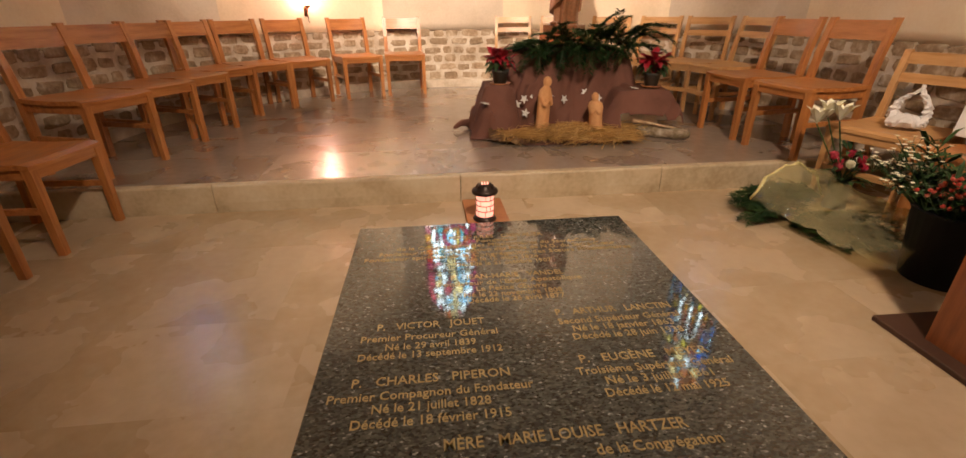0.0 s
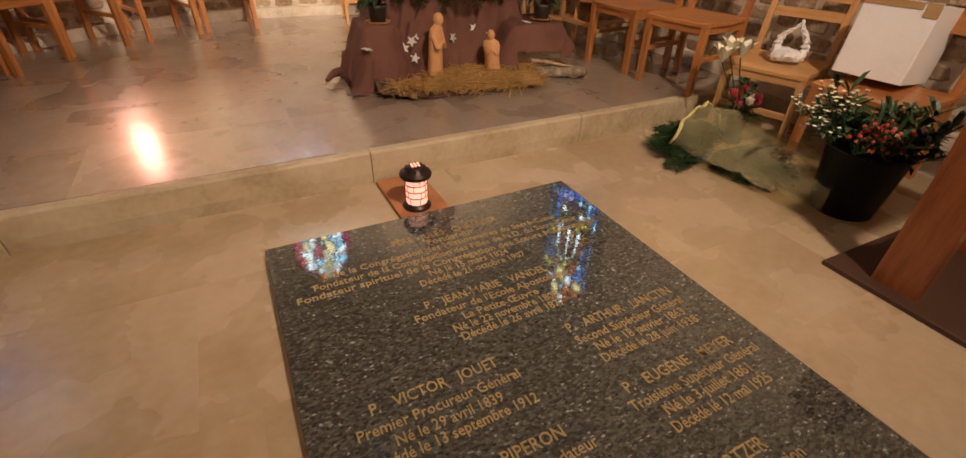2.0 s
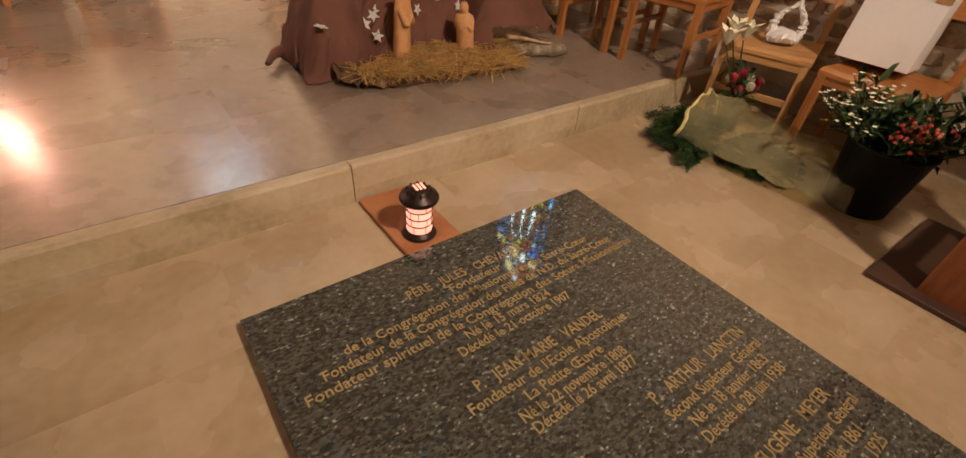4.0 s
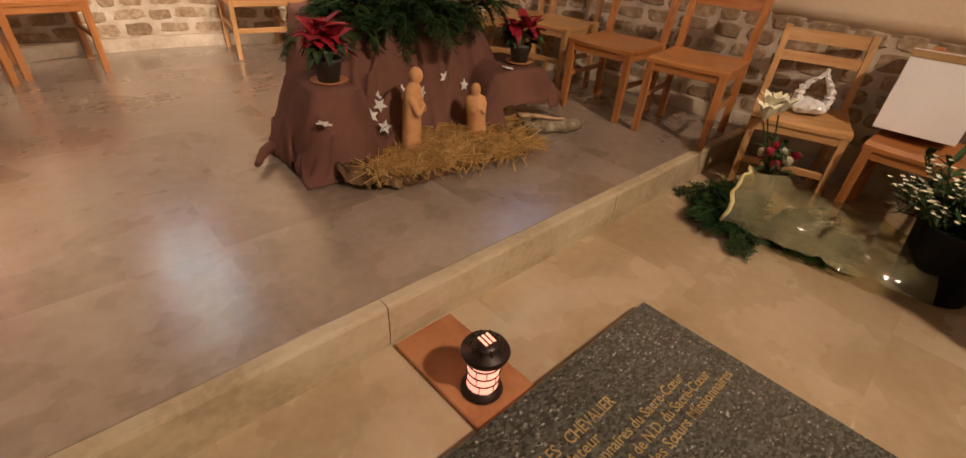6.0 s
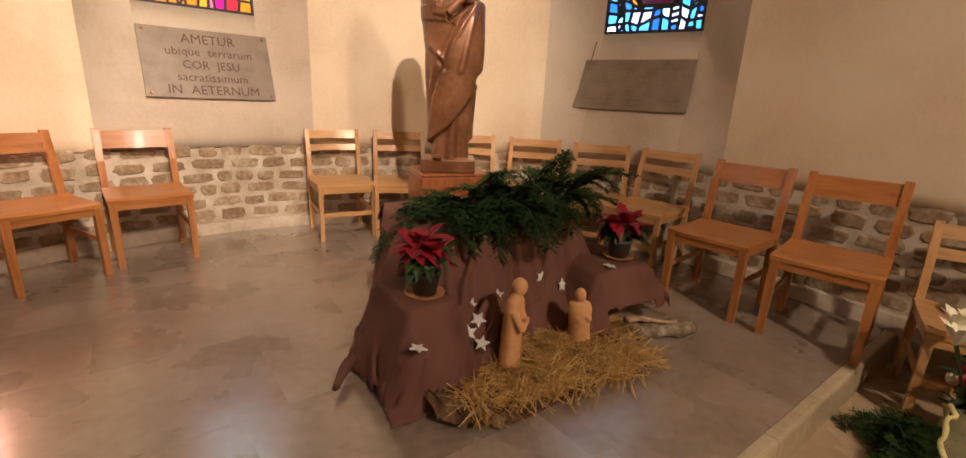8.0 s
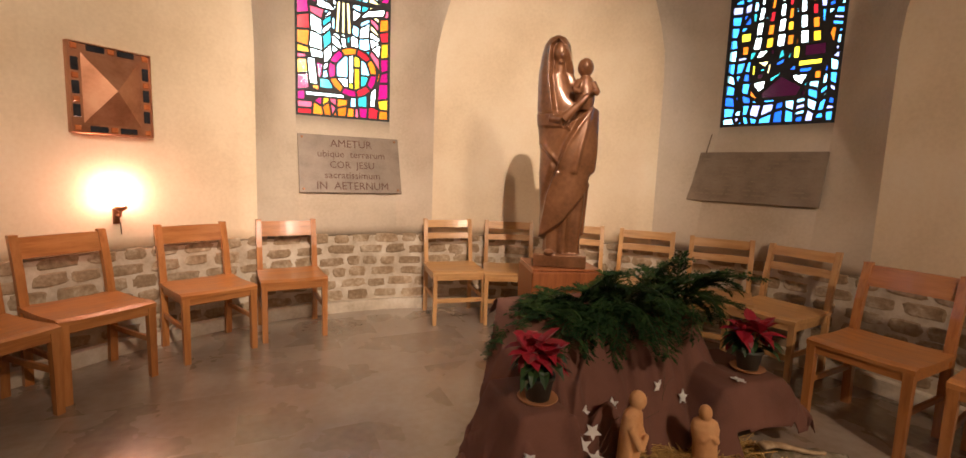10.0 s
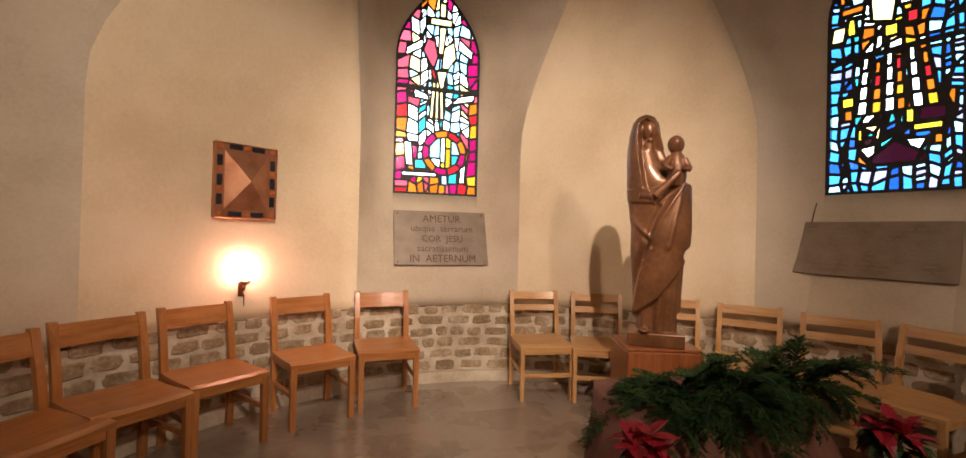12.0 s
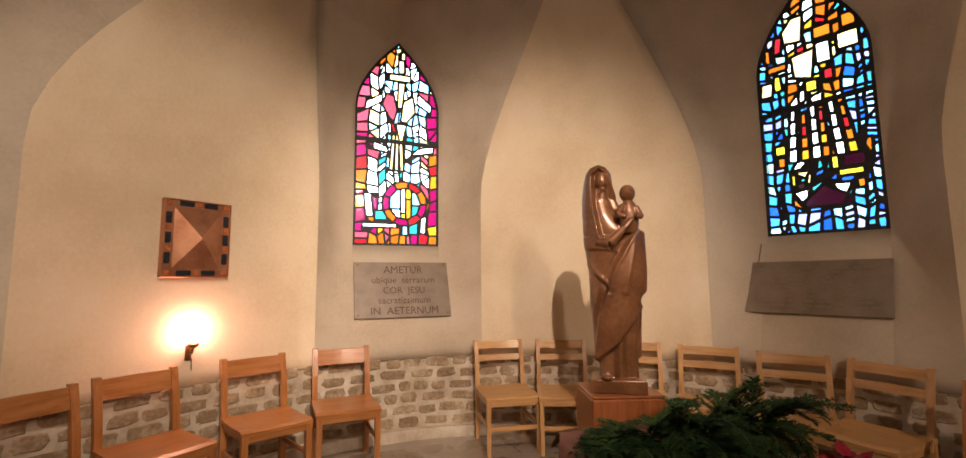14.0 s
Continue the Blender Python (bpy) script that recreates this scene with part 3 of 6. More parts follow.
BESIDE = [
    ("P.   VICTOR   JOUET", -0.328, 0.168, 0.37), ("Premier Procureur Général", -0.332, 0.108, 0.457), ("Né le 29 avril 1839", -0.33, 0.060, 0.295), ("Décédé le 13 septembre 1912", -0.33, 0.018, 0.46),
    ("P.   CHARLES   PIPERON", -0.328, -0.096, 0.467), ("Premier Compagnon du Fondateur", -0.33, -0.152, 0.588), ("Né le 21 juillet 1828", -0.33, -0.200, 0.33), ("Décédé le 18 février 1915", -0.33, -0.250, 0.43),
    ("P.   ARTHUR   LANCTIN", 0.335, 0.185, 0.43), ("Second Supérieur Général", 0.336, 0.132, 0.44), ("Né le 18 janvier 1863", 0.336, 0.088, 0.36), ("Décédé le 28 juin 1938", 0.336, 0.044, 0.385),
    ("P.   EUGÈNE   MEYER", 0.34, -0.068, 0.42), ("Troisième Supérieur Général", 0.355, -0.120, 0.495), ("Né le 3 juillet 1861", 0.35, -0.166, 0.33), ("Décédé le 12 mai 1925", 0.35, -0.214, 0.37),
    ("MÈRE   MARIE LOUISE   HARTZER", 0.017, -0.340, 0.64), ("de la Congrégation", 0.24, -0.395, 0.33)]
for words, x, y, wide in FOUNDER + BESIDE:
    title = words.split()[-1].isupper()
    letters("inscription", words, 0.050 if title else 0.045, GOLD, slab, pose(x, y, 0.0508), depth=0.0008, bold=0.0003, wide=wide)

# ---- lantern on its tile ----
tile = part("terracotta_tile", box(-0.115, 0.115, -0.215, 0.215, 0, 0.02, 0.003), TERRACOTTA)
tile.matrix_world = pose(0.395, 2.525, 0, 0, 0, 4)
tagged(tile, "flat reddish terracotta tile lying before the slab", "tile")
lan = thing("grave_lantern", pose(0.385, 2.435, 0.02), "small dark metal grave lantern with lit red glass", "lantern")
part("base", turned([(0.060, 0), (0.064, 0.006), (0.060, 0.014), (0.050, 0.020), (0.047, 0.026)]), DARK_IRON, lan, "", True)
lan_glass = part("glass", turned([(0.046, 0.026), (0.047, 0.03), (0.047, 0.145), (0.044, 0.15)]), FLAME, lan, "glowing pink-white glass cylinder", True)
lan_cap = part("cap", turned([(0.049, 0.148), (0.068, 0.152), (0.071, 0.162), (0.066, 0.172), (0.046, 0.178), (0.043, 0.190), (0.034, 0.198), (0.016, 0.203), (0.004, 0.204)]), DARK_IRON, lan, "", True)
for i in range(10):
    a = 2 * math.pi * i / 10
    bm = bmesh.new()
    rod(bm, (0.045 * math.cos(a), 0.045 * math.sin(a), 0.178), (0.040 * math.cos(a), 0.040 * math.sin(a), 0.197), 0.004)
    part("cap_fin", bm, DARK_IRON, lan_cap)
for x in (-0.014, 0.0, 0.014):
    part("cap_slot", box(x - 0.004, x + 0.004, -0.02, 0.018, 0.2025, 0.2055, 0.001), FLAME, lan_cap, "lit slot in the cap")
for z in (0.058, 0.088, 0.118):
    part("hoop", turned([(0.0475, z - 0.0018), (0.0495, z - 0.0018), (0.0495, z + 0.0018), (0.0475, z + 0.0018)]), DARK_IRON, lan_glass)
rng = random.Random(5)
for z0, z1 in ((0.026, 0.058), (0.058, 0.088), (0.088, 0.118), (0.118, 0.148)):
    for i in range(6):
        a = 2 * math.pi * (i + rng.random() * 0.7) / 6
        bm = bmesh.new()
        rod(bm, (0.0485 * math.cos(a), 0.0485 * math.sin(a), z0), (0.0485 * math.cos(a), 0.0485 * math.sin(a), z1), 0.0014, n=5)
        part("upright_wire", bm, DARK_IRON, lan_glass)

# ---- stained glass ----
C = {
    "white": (0.80, 0.84, 0.78), "ice": (0.23, 0.49, 0.60), "sky": (0.024, 0.155, 0.43), "blue": (0.006, 0.043, 0.27), "aqua": (0.016, 0.19, 0.20),
    "magenta": (0.16, 0.0024, 0.036), "pink": (0.30, 0.036, 0.052), "red": (0.21, 0.006, 0.008), "orange": (0.30, 0.06, 0.004), "amber": (0.36, 0.16, 0.008),
    "yellow": (0.44, 0.33, 0.016), "violet": (0.07, 0.05, 0.21), "cream": (0.58, 0.43, 0.17), "plum": (0.008, 0.0006, 0.0024), "lilac": (0.19, 0.18, 0.34)}
GLASS = {k: glass_piece("stained_glass_" + k, v) for k, v in C.items()}


def clip(poly, n, d):
    """The side of a convex outline where p.n >= d."""
    out = []
    for i, p in enumerate(poly):
        q = poly[(i + 1) % len(poly)]
        a, b = p.dot(n) - d, q.dot(n) - d
        if a >= 0:
            out.append(p)
        if a * b < 0:
            out.append(p.lerp(q, a / (a - b)))
    return out


def area(p):
    return 0.5 * sum(a.x * b.y - a.y * b.x for a, b in zip(p, p[1:] + p[:1]))


def shrink(poly, by):
    """Pulls every edge of a convex outline in."""
    out = list(poly)
    for a, b in zip(poly, poly[1:] + poly[:1]):
        e = b - a
        if e.length < 1e-5 or len(out) < 3:
            continue
        n = Vector((-e.y, e.x)).normalized()
        out = clip(out, n, a.dot(n) + by)
    return out if len(out) > 2 and area(out) > 1.2e-4 else []


def rim_bits(p, hole):
    """What is left of a convex outline outside a convex hole, in convex bits."""
    out, rest = [], p
    for a, b in zip(hole, hole[1:] + hole[:1]):
        e = b - a
        if e.length < 1e-6 or len(rest) < 3:
            continue
        n = Vector((e.y, -e.x)).normalized()
        bit = clip(rest, n, a.dot(n))
        if len(bit) > 2 and area(bit) > 1e-7:
            out.append(bit)
        rest = clip(rest, -n, -a.dot(n))
    return out


def give_way(cells, hole):
    """Trims each convex cell along one straight cut so that it leaves a convex outline free."""
    out = []
    for p in cells:
        inner = p
        for a, b in zip(hole, hole[1:] + hole[:1]):
            n = Vector((a.y - b.y, b.x - a.x))
            if n.length > 1e-6 and len(inner) > 2:
                n.normalize()
                inner = clip(inner, n, a.dot(n))
        if len(inner) < 3 or area(inner) < 1e-5:
            out.append(p)
            continue
        best = []
        for a, b in zip(hole, hole[1:] + hole[:1]):
            n = Vector((b.y - a.y, a.x - b.x))
            if n.length < 1e-6:
                continue
            n.normalize()
            bit = clip(p, n, a.dot(n))
            if len(bit) > 2 and (not best or area(bit) > area(best)):
                best = bit
        if best and area(best) > 5e-4:
            out.append(best)
    return out


def disc(c, r, n=16):
    return [Vector((c[0] + r * math.cos(2 * math.pi * q / n), c[1] + r * math.sin(2 * math.pi * q / n))) for q in range(n)]


def stained_window(name, k_win, seed, colour_at, columns, rows, shapes, round_at, label, slope, came):
    """A pointed window of single glass pieces between black cames; x runs across, y up from the sill."""
    rng = random.Random(seed)
    th = WINDOWS[k_win]
    half = pane_half(SILL) * NARROW[k_win]
    H = APEX - SILL
    t = radians(th)
    out = Vector((math.cos(t), math.sin(t), 0))
    o = Vector((CX, CY, SILL)) + out * (R_PANE + 0.01)
    m = Matrix.Translation(o) @ Matrix.Rotation(t - math.pi / 2, 4, "Z")
    win = thing(name, m, label, "window", kind="structure")
    edge = [Vector((-half, 0.0)), Vector((half, 0.0))]
    zs = [SPRING - SILL + (H - SPRING + SILL) * k / 8 for k in range(9)]
    right = [Vector((pane_half(z + SILL) * NARROW[k_win], z)) for z in zs[:-1]] + [Vector((0.0, H))]
    edge += right + [Vector((-p.x, p.y)) for p in right[-2::-1]]
    # leaning columns of uneven pieces
    cols = len(columns) - 1
    gx = []
    for j in range(rows + 1):
        gx.append([half * (c + (rng.uniform(-0.035, 0.035) if 0 < i < cols else 0) + 0.03 * math.sin(j * 0.55 + i * 1.3) * (0 < i < cols)) for i, c in enumerate(columns)])
    gy = []
    for i in range(cols + 1):
        lean = rng.uniform(-0.3, 0.3)
        gy.append([H * min(1.0, max(0.0, (j + (rng.uniform(-0.2, 0.2) + lean if 0 < j < rows else 0)) / rows)) for j in range(rows + 1)])
    cells = []
    for j in range(rows):
        i = 0
        while i < cols:
            cell = [Vector((gx[j][i], gy[i][j])), Vector((gx[j][i + 1], gy[i + 1][j])), Vector((gx[j + 1][i + 1], gy[i + 1][j + 1])), Vector((gx[j + 1][i], gy[i][j + 1]))]
            i += 1
            if area(cell) < 1e-4:
                continue
            pick = rng.random()
            if pick < 0.10:
                bits = [[cell[0], cell[1], cell[2]], [cell[0], cell[2], cell[3]]]
            elif pick < 0.24:
                k = rng.uniform(0.35, 0.65)
                a, b = cell[0].lerp(cell[3], k), cell[1].lerp(cell[2], k)
                bits = [[cell[0], cell[1], b, a], [a, b, cell[2], cell[3]]]
            else:
                bits = [cell]
            cells += bits
    # the figures drawn in glass displace the pieces round them
    drawn = []
    for colour, pts in shapes:
        p = [Vector((u * half, v * H)) for u, v in pts]
        drawn.append((p if area(p) > 0 else p[::-1], colour))
    if round_at:
        rc, r_out, r_in = round_at
        cells = give_way(cells, disc(rc, r_out))
        for q in range(9):
            a0, a1 = 2 * math.pi * q / 9, 2 * math.pi * (q + 1) / 9
            seg = [Vector(rc) + Vector((math.cos(a), math.sin(a))) * r for a, r in ((a0, r_in), (a0, r_out), ((a0 + a1) / 2, r_out), (a1, r_out), (a1, r_in))]
            drawn.append((seg, rng.choice(("magenta", "plum", "magenta", "red", "orange"))))
        inside = disc(rc, r_in)
        xs = [-r_in, -0.25 * r_in, 0.05 * r_in, 0.42 * r_in, r_in]
        for i, (x0, x1) in enumerate(zip(xs, xs[1:])):
            strip = clip(clip(inside, Vector((1, 0)), rc[0] + x0), Vector((-1, 0)), -(rc[0] + x1))
            y_cut = rc[1] + r_in * (-0.35, -0.6, 0.3, -0.1)[i]
            for part_of, c in ((clip(strip, Vector((0, 1)), y_cut), ("ice", "white", "yellow", "ice")[i]), (clip(strip, Vector((0, -1)), -y_cut), ("white", "yellow", "amber", "aqua")[i])):
                if len(part_of) > 2:
                    drawn.append((part_of, c))
    settled = []
    for p, colour in drawn[len(shapes):] + drawn[:len(shapes)]:
        bits = [p]
        for q, _ in settled:
            bits = give_way(bits, q)
        settled += [(b, colour) for b in bits]
    for p, _ in settled[len(drawn) - len(shapes):]:
        cells = give_way(cells, p)
    pieces = []
    for p, colour in [(c, None) for c in cells] + settled:
        for a, b in zip(edge, edge[1:] + edge[:1]):
            e = b - a
            if e.length > 1e-6 and len(p) > 2:
                n = Vector((-e.y, e.x)).normalized()
                p = clip(p, n, a.dot(n) + 0.012)
        if len(p) > 2:
            pieces.append((shrink(p, came), colour))
    bar = H * 0.5
    kept = []
    for p, colour in pieces:
        if not p:
            continue
        # the iron crossbar at mid height
        n = Vector((-slope, 1)).normalized()
        d = bar * n.y
        for q in (clip(p, n, d + 0.022), clip(p, -n, -(d - 0.022))):
            if len(q) > 2 and area(q) > 1.5e-4:
                kept.append((q, colour))
    # cames: the black sheet round the pieces, set just before the glass
    bm = bmesh.new()
    rim = 0.02
    big = [Vector((p.x * (1 + rim / half), p.y + (rim if p.y > 0.01 else -rim))) for p in edge]
    sheet = [big]
    for p, _ in kept:
        rest = []
        for q in sheet:
            lo_x, hi_x, lo_y, hi_y = min(v.x for v in p), max(v.x for v in p), min(v.y for v in p), max(v.y for v in p)
            if max(v.x for v in q) < lo_x or min(v.x for v in q) > hi_x or max(v.y for v in q) < lo_y or min(v.y for v in q) > hi_y:
                rest.append(q)
            else:
                rest += rim_bits(q, p)
        sheet = rest
    for q in sheet:
        vs = [bm.verts.new((v.x, -0.006, v.y)) for v in q]
        bm.faces.new(vs)
        if len(sheet) < 9000:
            bm.faces.new([bm.verts.new((v.x, 0.006, v.y)) for v in reversed(q)])
    lead = part("cames", bm, LEAD, win, "black lead cames between the glass pieces")
    bar_m = Matrix.Rotation(-math.atan(slope), 4, "Y")
    part("crossbar", box(-half, half, -0.014, -0.007, -0.016, 0.016, 0, Matrix.Translation((0, 0, bar)) @ bar_m), LEAD, win)
    for p, colour in kept:
        bm = bmesh.new()
        c = sum(p, Vector((0, 0))) / len(p)
        bm.faces.new([bm.verts.new((v.x, 0.0, v.y)) for v in p])
        part("glass_pane", bm, GLASS[colour or colour_at(c.x / half, c.y / H, rng)], win)
    return win


def block(u0, u1, v0, v1, lean=0.0):
    """A four-sided piece between two widths and two heights, its top pushed sideways by lean."""
    return [(u0, v0), (u1, v0), (u1 + lean, v1), (u0 + lean, v1)]


def sacred_colours(x, y, rng):
    """Rose and amber borders round a pale middle."""
    ax = abs(x - 0.05)
    if y < 0.085:
        return rng.choice(("orange", "magenta", "pink", "amber", "red", "orange", "pink"))
    if y < 0.28 and ax > 0.5:
        return rng.choice(("magenta", "pink", "orange", "amber", "red", "white" if ax < 0.75 else "magenta"))
    if y > 0.90:
        return rng.choice(("amber", "magenta", "orange", "pink", "ice") if ax > 0.1 else ("ice", "amber", "cream"))
    if ax < 0.52:
        return rng.choice(("ice", "white", "white", "white", "ice", "white", "aqua" if y < 0.6 else "ice"))
    if ax < 0.66 and y > 0.3:
        return rng.choice(("white", "ice", "cream", "pink", "magenta"))
    return rng.choice(("magenta", "magenta", "magenta", "pink", "pink", "orange", "amber", "cream" if y > 0.4 else "red", "magenta" if y > 0.6 else "orange"))


def blue_colours(x, y, rng):
    """Blues at the border, orange and pale rays in the middle, gold above."""
    ax = abs(x - 0.02)
    if y < 0.10:
        return rng.choice(("sky", "sky", "sky", "blue", "lilac", "ice"))
    if ax > 0.55:
        return rng.choice(("sky", "sky", "sky", "ice", "blue", "lilac", "sky", "ice" if x > 0 else "blue"))
    if ax > 0.46 and y < 0.45:
        return rng.choice(("aqua", "aqua", "orange", "sky", "ice"))
    if y < 0.30:
        return rng.choice(("plum", "plum", "blue", "aqua"))
    if y < 0.5:
        return rng.choice(("ice", "sky", "white", "orange"))
    return rng.choice(("cream", "cream", "yellow", "white", "white", "orange", "ice", "red", "amber") if ax < 0.42 else ("ice", "white", "sky", "orange", "aqua", "cream"))


# cross, heart and falling rays
SACRED = [("cream", block(-0.22, 0.30, 0.805, 0.84)), ("cream", [(-0.02, 0.67), (0.10, 0.67), (0.17, 0.80), (0.0, 0.80)]), ("cream", block(0.0, 0.15, 0.845, 0.915)),
          ("pink", [(-0.10, 0.60), (-0.02, 0.66), (-0.10, 0.73), (-0.28, 0.74), (-0.38, 0.68), (-0.20, 0.615)]),
          ("cream", [(-0.08, 0.605), (0.22, 0.60), (0.42, 0.66), (0.36, 0.735), (0.16, 0.71), (-0.01, 0.655)]),
          ("red", [(-0.20, 0.605), (-0.09, 0.59), (-0.04, 0.55), (-0.12, 0.545)]), ("cream", [(0.04, 0.50), (0.11, 0.50), (0.21, 0.59), (-0.05, 0.59)])]
for k in range(3):
    SACRED.append(("cream", block(-0.20 + 0.13 * k, -0.11 + 0.13 * k, 0.36, 0.535 if k != 1 else 0.54, 0.06 - 0.05 * k)))
SACRED += [("white", [(-0.78, 0.645), (-0.40, 0.69), (-0.38, 0.735), (-0.76, 0.685)]), ("white", [(0.46, 0.70), (0.80, 0.66), (0.82, 0.70), (0.48, 0.755)]),
           ("white", [(-0.56, 0.455), (-0.18, 0.445), (-0.28, 0.475), (-0.58, 0.495)]), ("white", [(0.30, 0.435), (0.86, 0.46), (0.90, 0.495), (0.50, 0.475)]),
           ("white", block(-0.72, -0.55, 0.135, 0.245, -0.05)), ("white", block(-0.80, 0.0, 0.085, 0.105)), ("white", block(0.55, 0.68, 0.06, 0.25, 0.05)),
           ("ice", block(0.12, 0.26, 0.05, 0.11)), ("aqua", block(-0.52, -0.24, 0.12, 0.165)), ("aqua", block(0.28, 0.50, 0.055, 0.115))]

# pale and orange rays over two round dark figures
RAYS = []
for u, lean, c in ((-0.52, 0.10, "white"), (-0.30, 0.06, "orange"), (-0.10, 0.02, "white"), (0.05, 0.0, "orange"), (0.30, -0.08, "white"), (0.50, -0.10, "orange")):
    v, k = 0.285, 0
    while v < 0.47:
        tall = 0.052 if c == "white" else 0.045
        tone = c if c == "white" else ("red", "orange", "amber", "orange")[(k + int(u * 20)) % 4]
        RAYS.append((tone, block(u + lean * k / 4, u + 0.17 - 0.02 * k + lean * k / 4, v, v + tall, lean / 4)))
        v, k = v + tall + 0.002, k + 1
LOW = [("plum", [(-0.28, 0.10), (0.36, 0.10), (0.44, 0.135), (0.05, 0.185), (-0.30, 0.125)]), ("white", [(-0.48, 0.165), (-0.22, 0.095), (-0.20, 0.175)]), ("white", [(0.20, 0.185), (0.36, 0.115), (0.52, 0.18)]),
       ("aqua", [(-0.16, 0.155), (0.22, 0.185), (0.20, 0.215), (-0.16, 0.18)]), ("orange", [(-0.50, 0.115), (-0.24, 0.085), (-0.48, 0.15)]), ("orange", block(0.58, 0.72, 0.155, 0.19)),
       ("white", [(-0.48, 0.25), (-0.30, 0.255), (-0.10, 0.30), (-0.38, 0.285)]), ("cream", [(-0.46, 0.245), (-0.24, 0.215), (-0.14, 0.245)]), ("yellow", block(-0.50, -0.40, 0.19, 0.235)), ("cream", block(-0.24, -0.15, 0.19, 0.235, 0.04)),
       ("aqua", [(-0.06, 0.235), (0.10, 0.25), (0.06, 0.28), (-0.02, 0.28)])]
EYE = [("aqua", [(-0.02, 0.22), (0.14, 0.19), (0.02, 0.19)]), ("yellow", block(0.18, 0.64, 0.295, 0.318)), ("yellow", block(0.20, 0.34, 0.235, 0.29)), ("yellow", block(0.30, 0.72, 0.205, 0.232)), ("plum", block(0.38, 0.76, 0.237, 0.29)),
       ("orange", [(0.74, 0.31), (0.86, 0.25), (0.88, 0.33), (0.78, 0.335)]), ("yellow", block(-0.76, -0.54, 0.32, 0.36)), ("orange", block(-0.72, -0.56, 0.27, 0.312))]
UPPER = [("cream", [(-0.30, 0.62), (0.02, 0.60), (0.10, 0.72), (-0.34, 0.71)]), ("cream", [(-0.44, 0.77), (-0.12, 0.76), (-0.06, 0.87), (-0.28, 0.87), (-0.48, 0.82)]), ("yellow", block(-0.12, 0.10, 0.55, 0.595)), ("orange", block(0.08, 0.40, 0.75, 0.80)),
         ("orange", block(0.55, 0.80, 0.76, 0.815)), ("white", block(0.10, 0.36, 0.65, 0.735)), ("cream", block(0.46, 0.82, 0.68, 0.745)), ("red", block(-0.66, -0.50, 0.74, 0.81, 0.05)), ("orange", block(-0.82, -0.70, 0.71, 0.77)), ("orange", block(-0.80, -0.42, 0.665, 0.695, 0.02)),
         ("cream", block(-0.96, -0.72, 0.57, 0.63, 0.04)), ("yellow", block(-0.68, -0.52, 0.585, 0.65, -0.03)), ("red", block(0.20, 0.38, 0.58, 0.625))]
EDGE_COLS = [-1.0, -0.70, -0.44, -0.27, -0.12, 0.03, 0.18, 0.34, 0.52, 0.74, 1.0]
stained_window("window_1", 1, 11, sacred_colours, EDGE_COLS, 17, SACRED, ((0.075, 0.415), 0.222, 0.158), "pointed stained glass window in rose, amber and white", -0.02, 0.0098)
BLUE_COLS = [-1.0, -0.76, -0.60, -0.42, -0.24, -0.06, 0.14, 0.34, 0.54, 0.70, 0.82, 1.0]
stained_window("window_2", 0, 23, blue_colours, BLUE_COLS, 23, RAYS + LOW + EYE + UPPER, None, "pointed stained glass window in blues and orange", 0.03, 0.0122)
stained_window("window_3", 2, 31, blue_colours, BLUE_COLS, 18, UPPER, None, "pointed stained glass window in blues", 0.0, 0.0115)
for i, th in enumerate(WINDOWS):
    t = radians(th)
    bm = bmesh.new()
    quad(bm, (-1.6, 0, 0.6), (1.6, 0, 0.6), (1.6, 0, 5.4), (-1.6, 0, 5.4))
    ob = part("backdrop_daylight", bm, DAYLIGHT, None, "pale overcast daylight outside the window")
    ob.matrix_world = Matrix.Translation((CX + math.cos(t) * 4.2, CY + math.sin(t) * 4.2, 0)) @ Matrix.Rotation(t - math.pi / 2, 4, "Z")
    tagged(ob, category="backdrop", kind="structure")

# ---- plaques under the windows ----


def on_sill(th, across, z):
    """A pose on the sloping sill under a window: x across, y up the slope, z towards the room."""
    t = radians(th)
    flat = R_WALL * math.cos(W_HALF / R_WALL)
    k = (z - 1.0) / (SILL - 1.0)
    out = Vector((math.cos(t), math.sin(t), 0))
    up = (out * (R_PANE - flat) + Vector((0, 0, SILL - 1.0))).normalized()
    xx = Vector((math.sin(t), -math.cos(t), 0))
    zz = xx.cross(up)
    o = Vector((CX, CY, z)) + out * (flat + (R_PANE - flat) * k) + xx * across
    return Matrix.Translation(o) @ Matrix((xx, up, zz)).transposed().to_4x4()


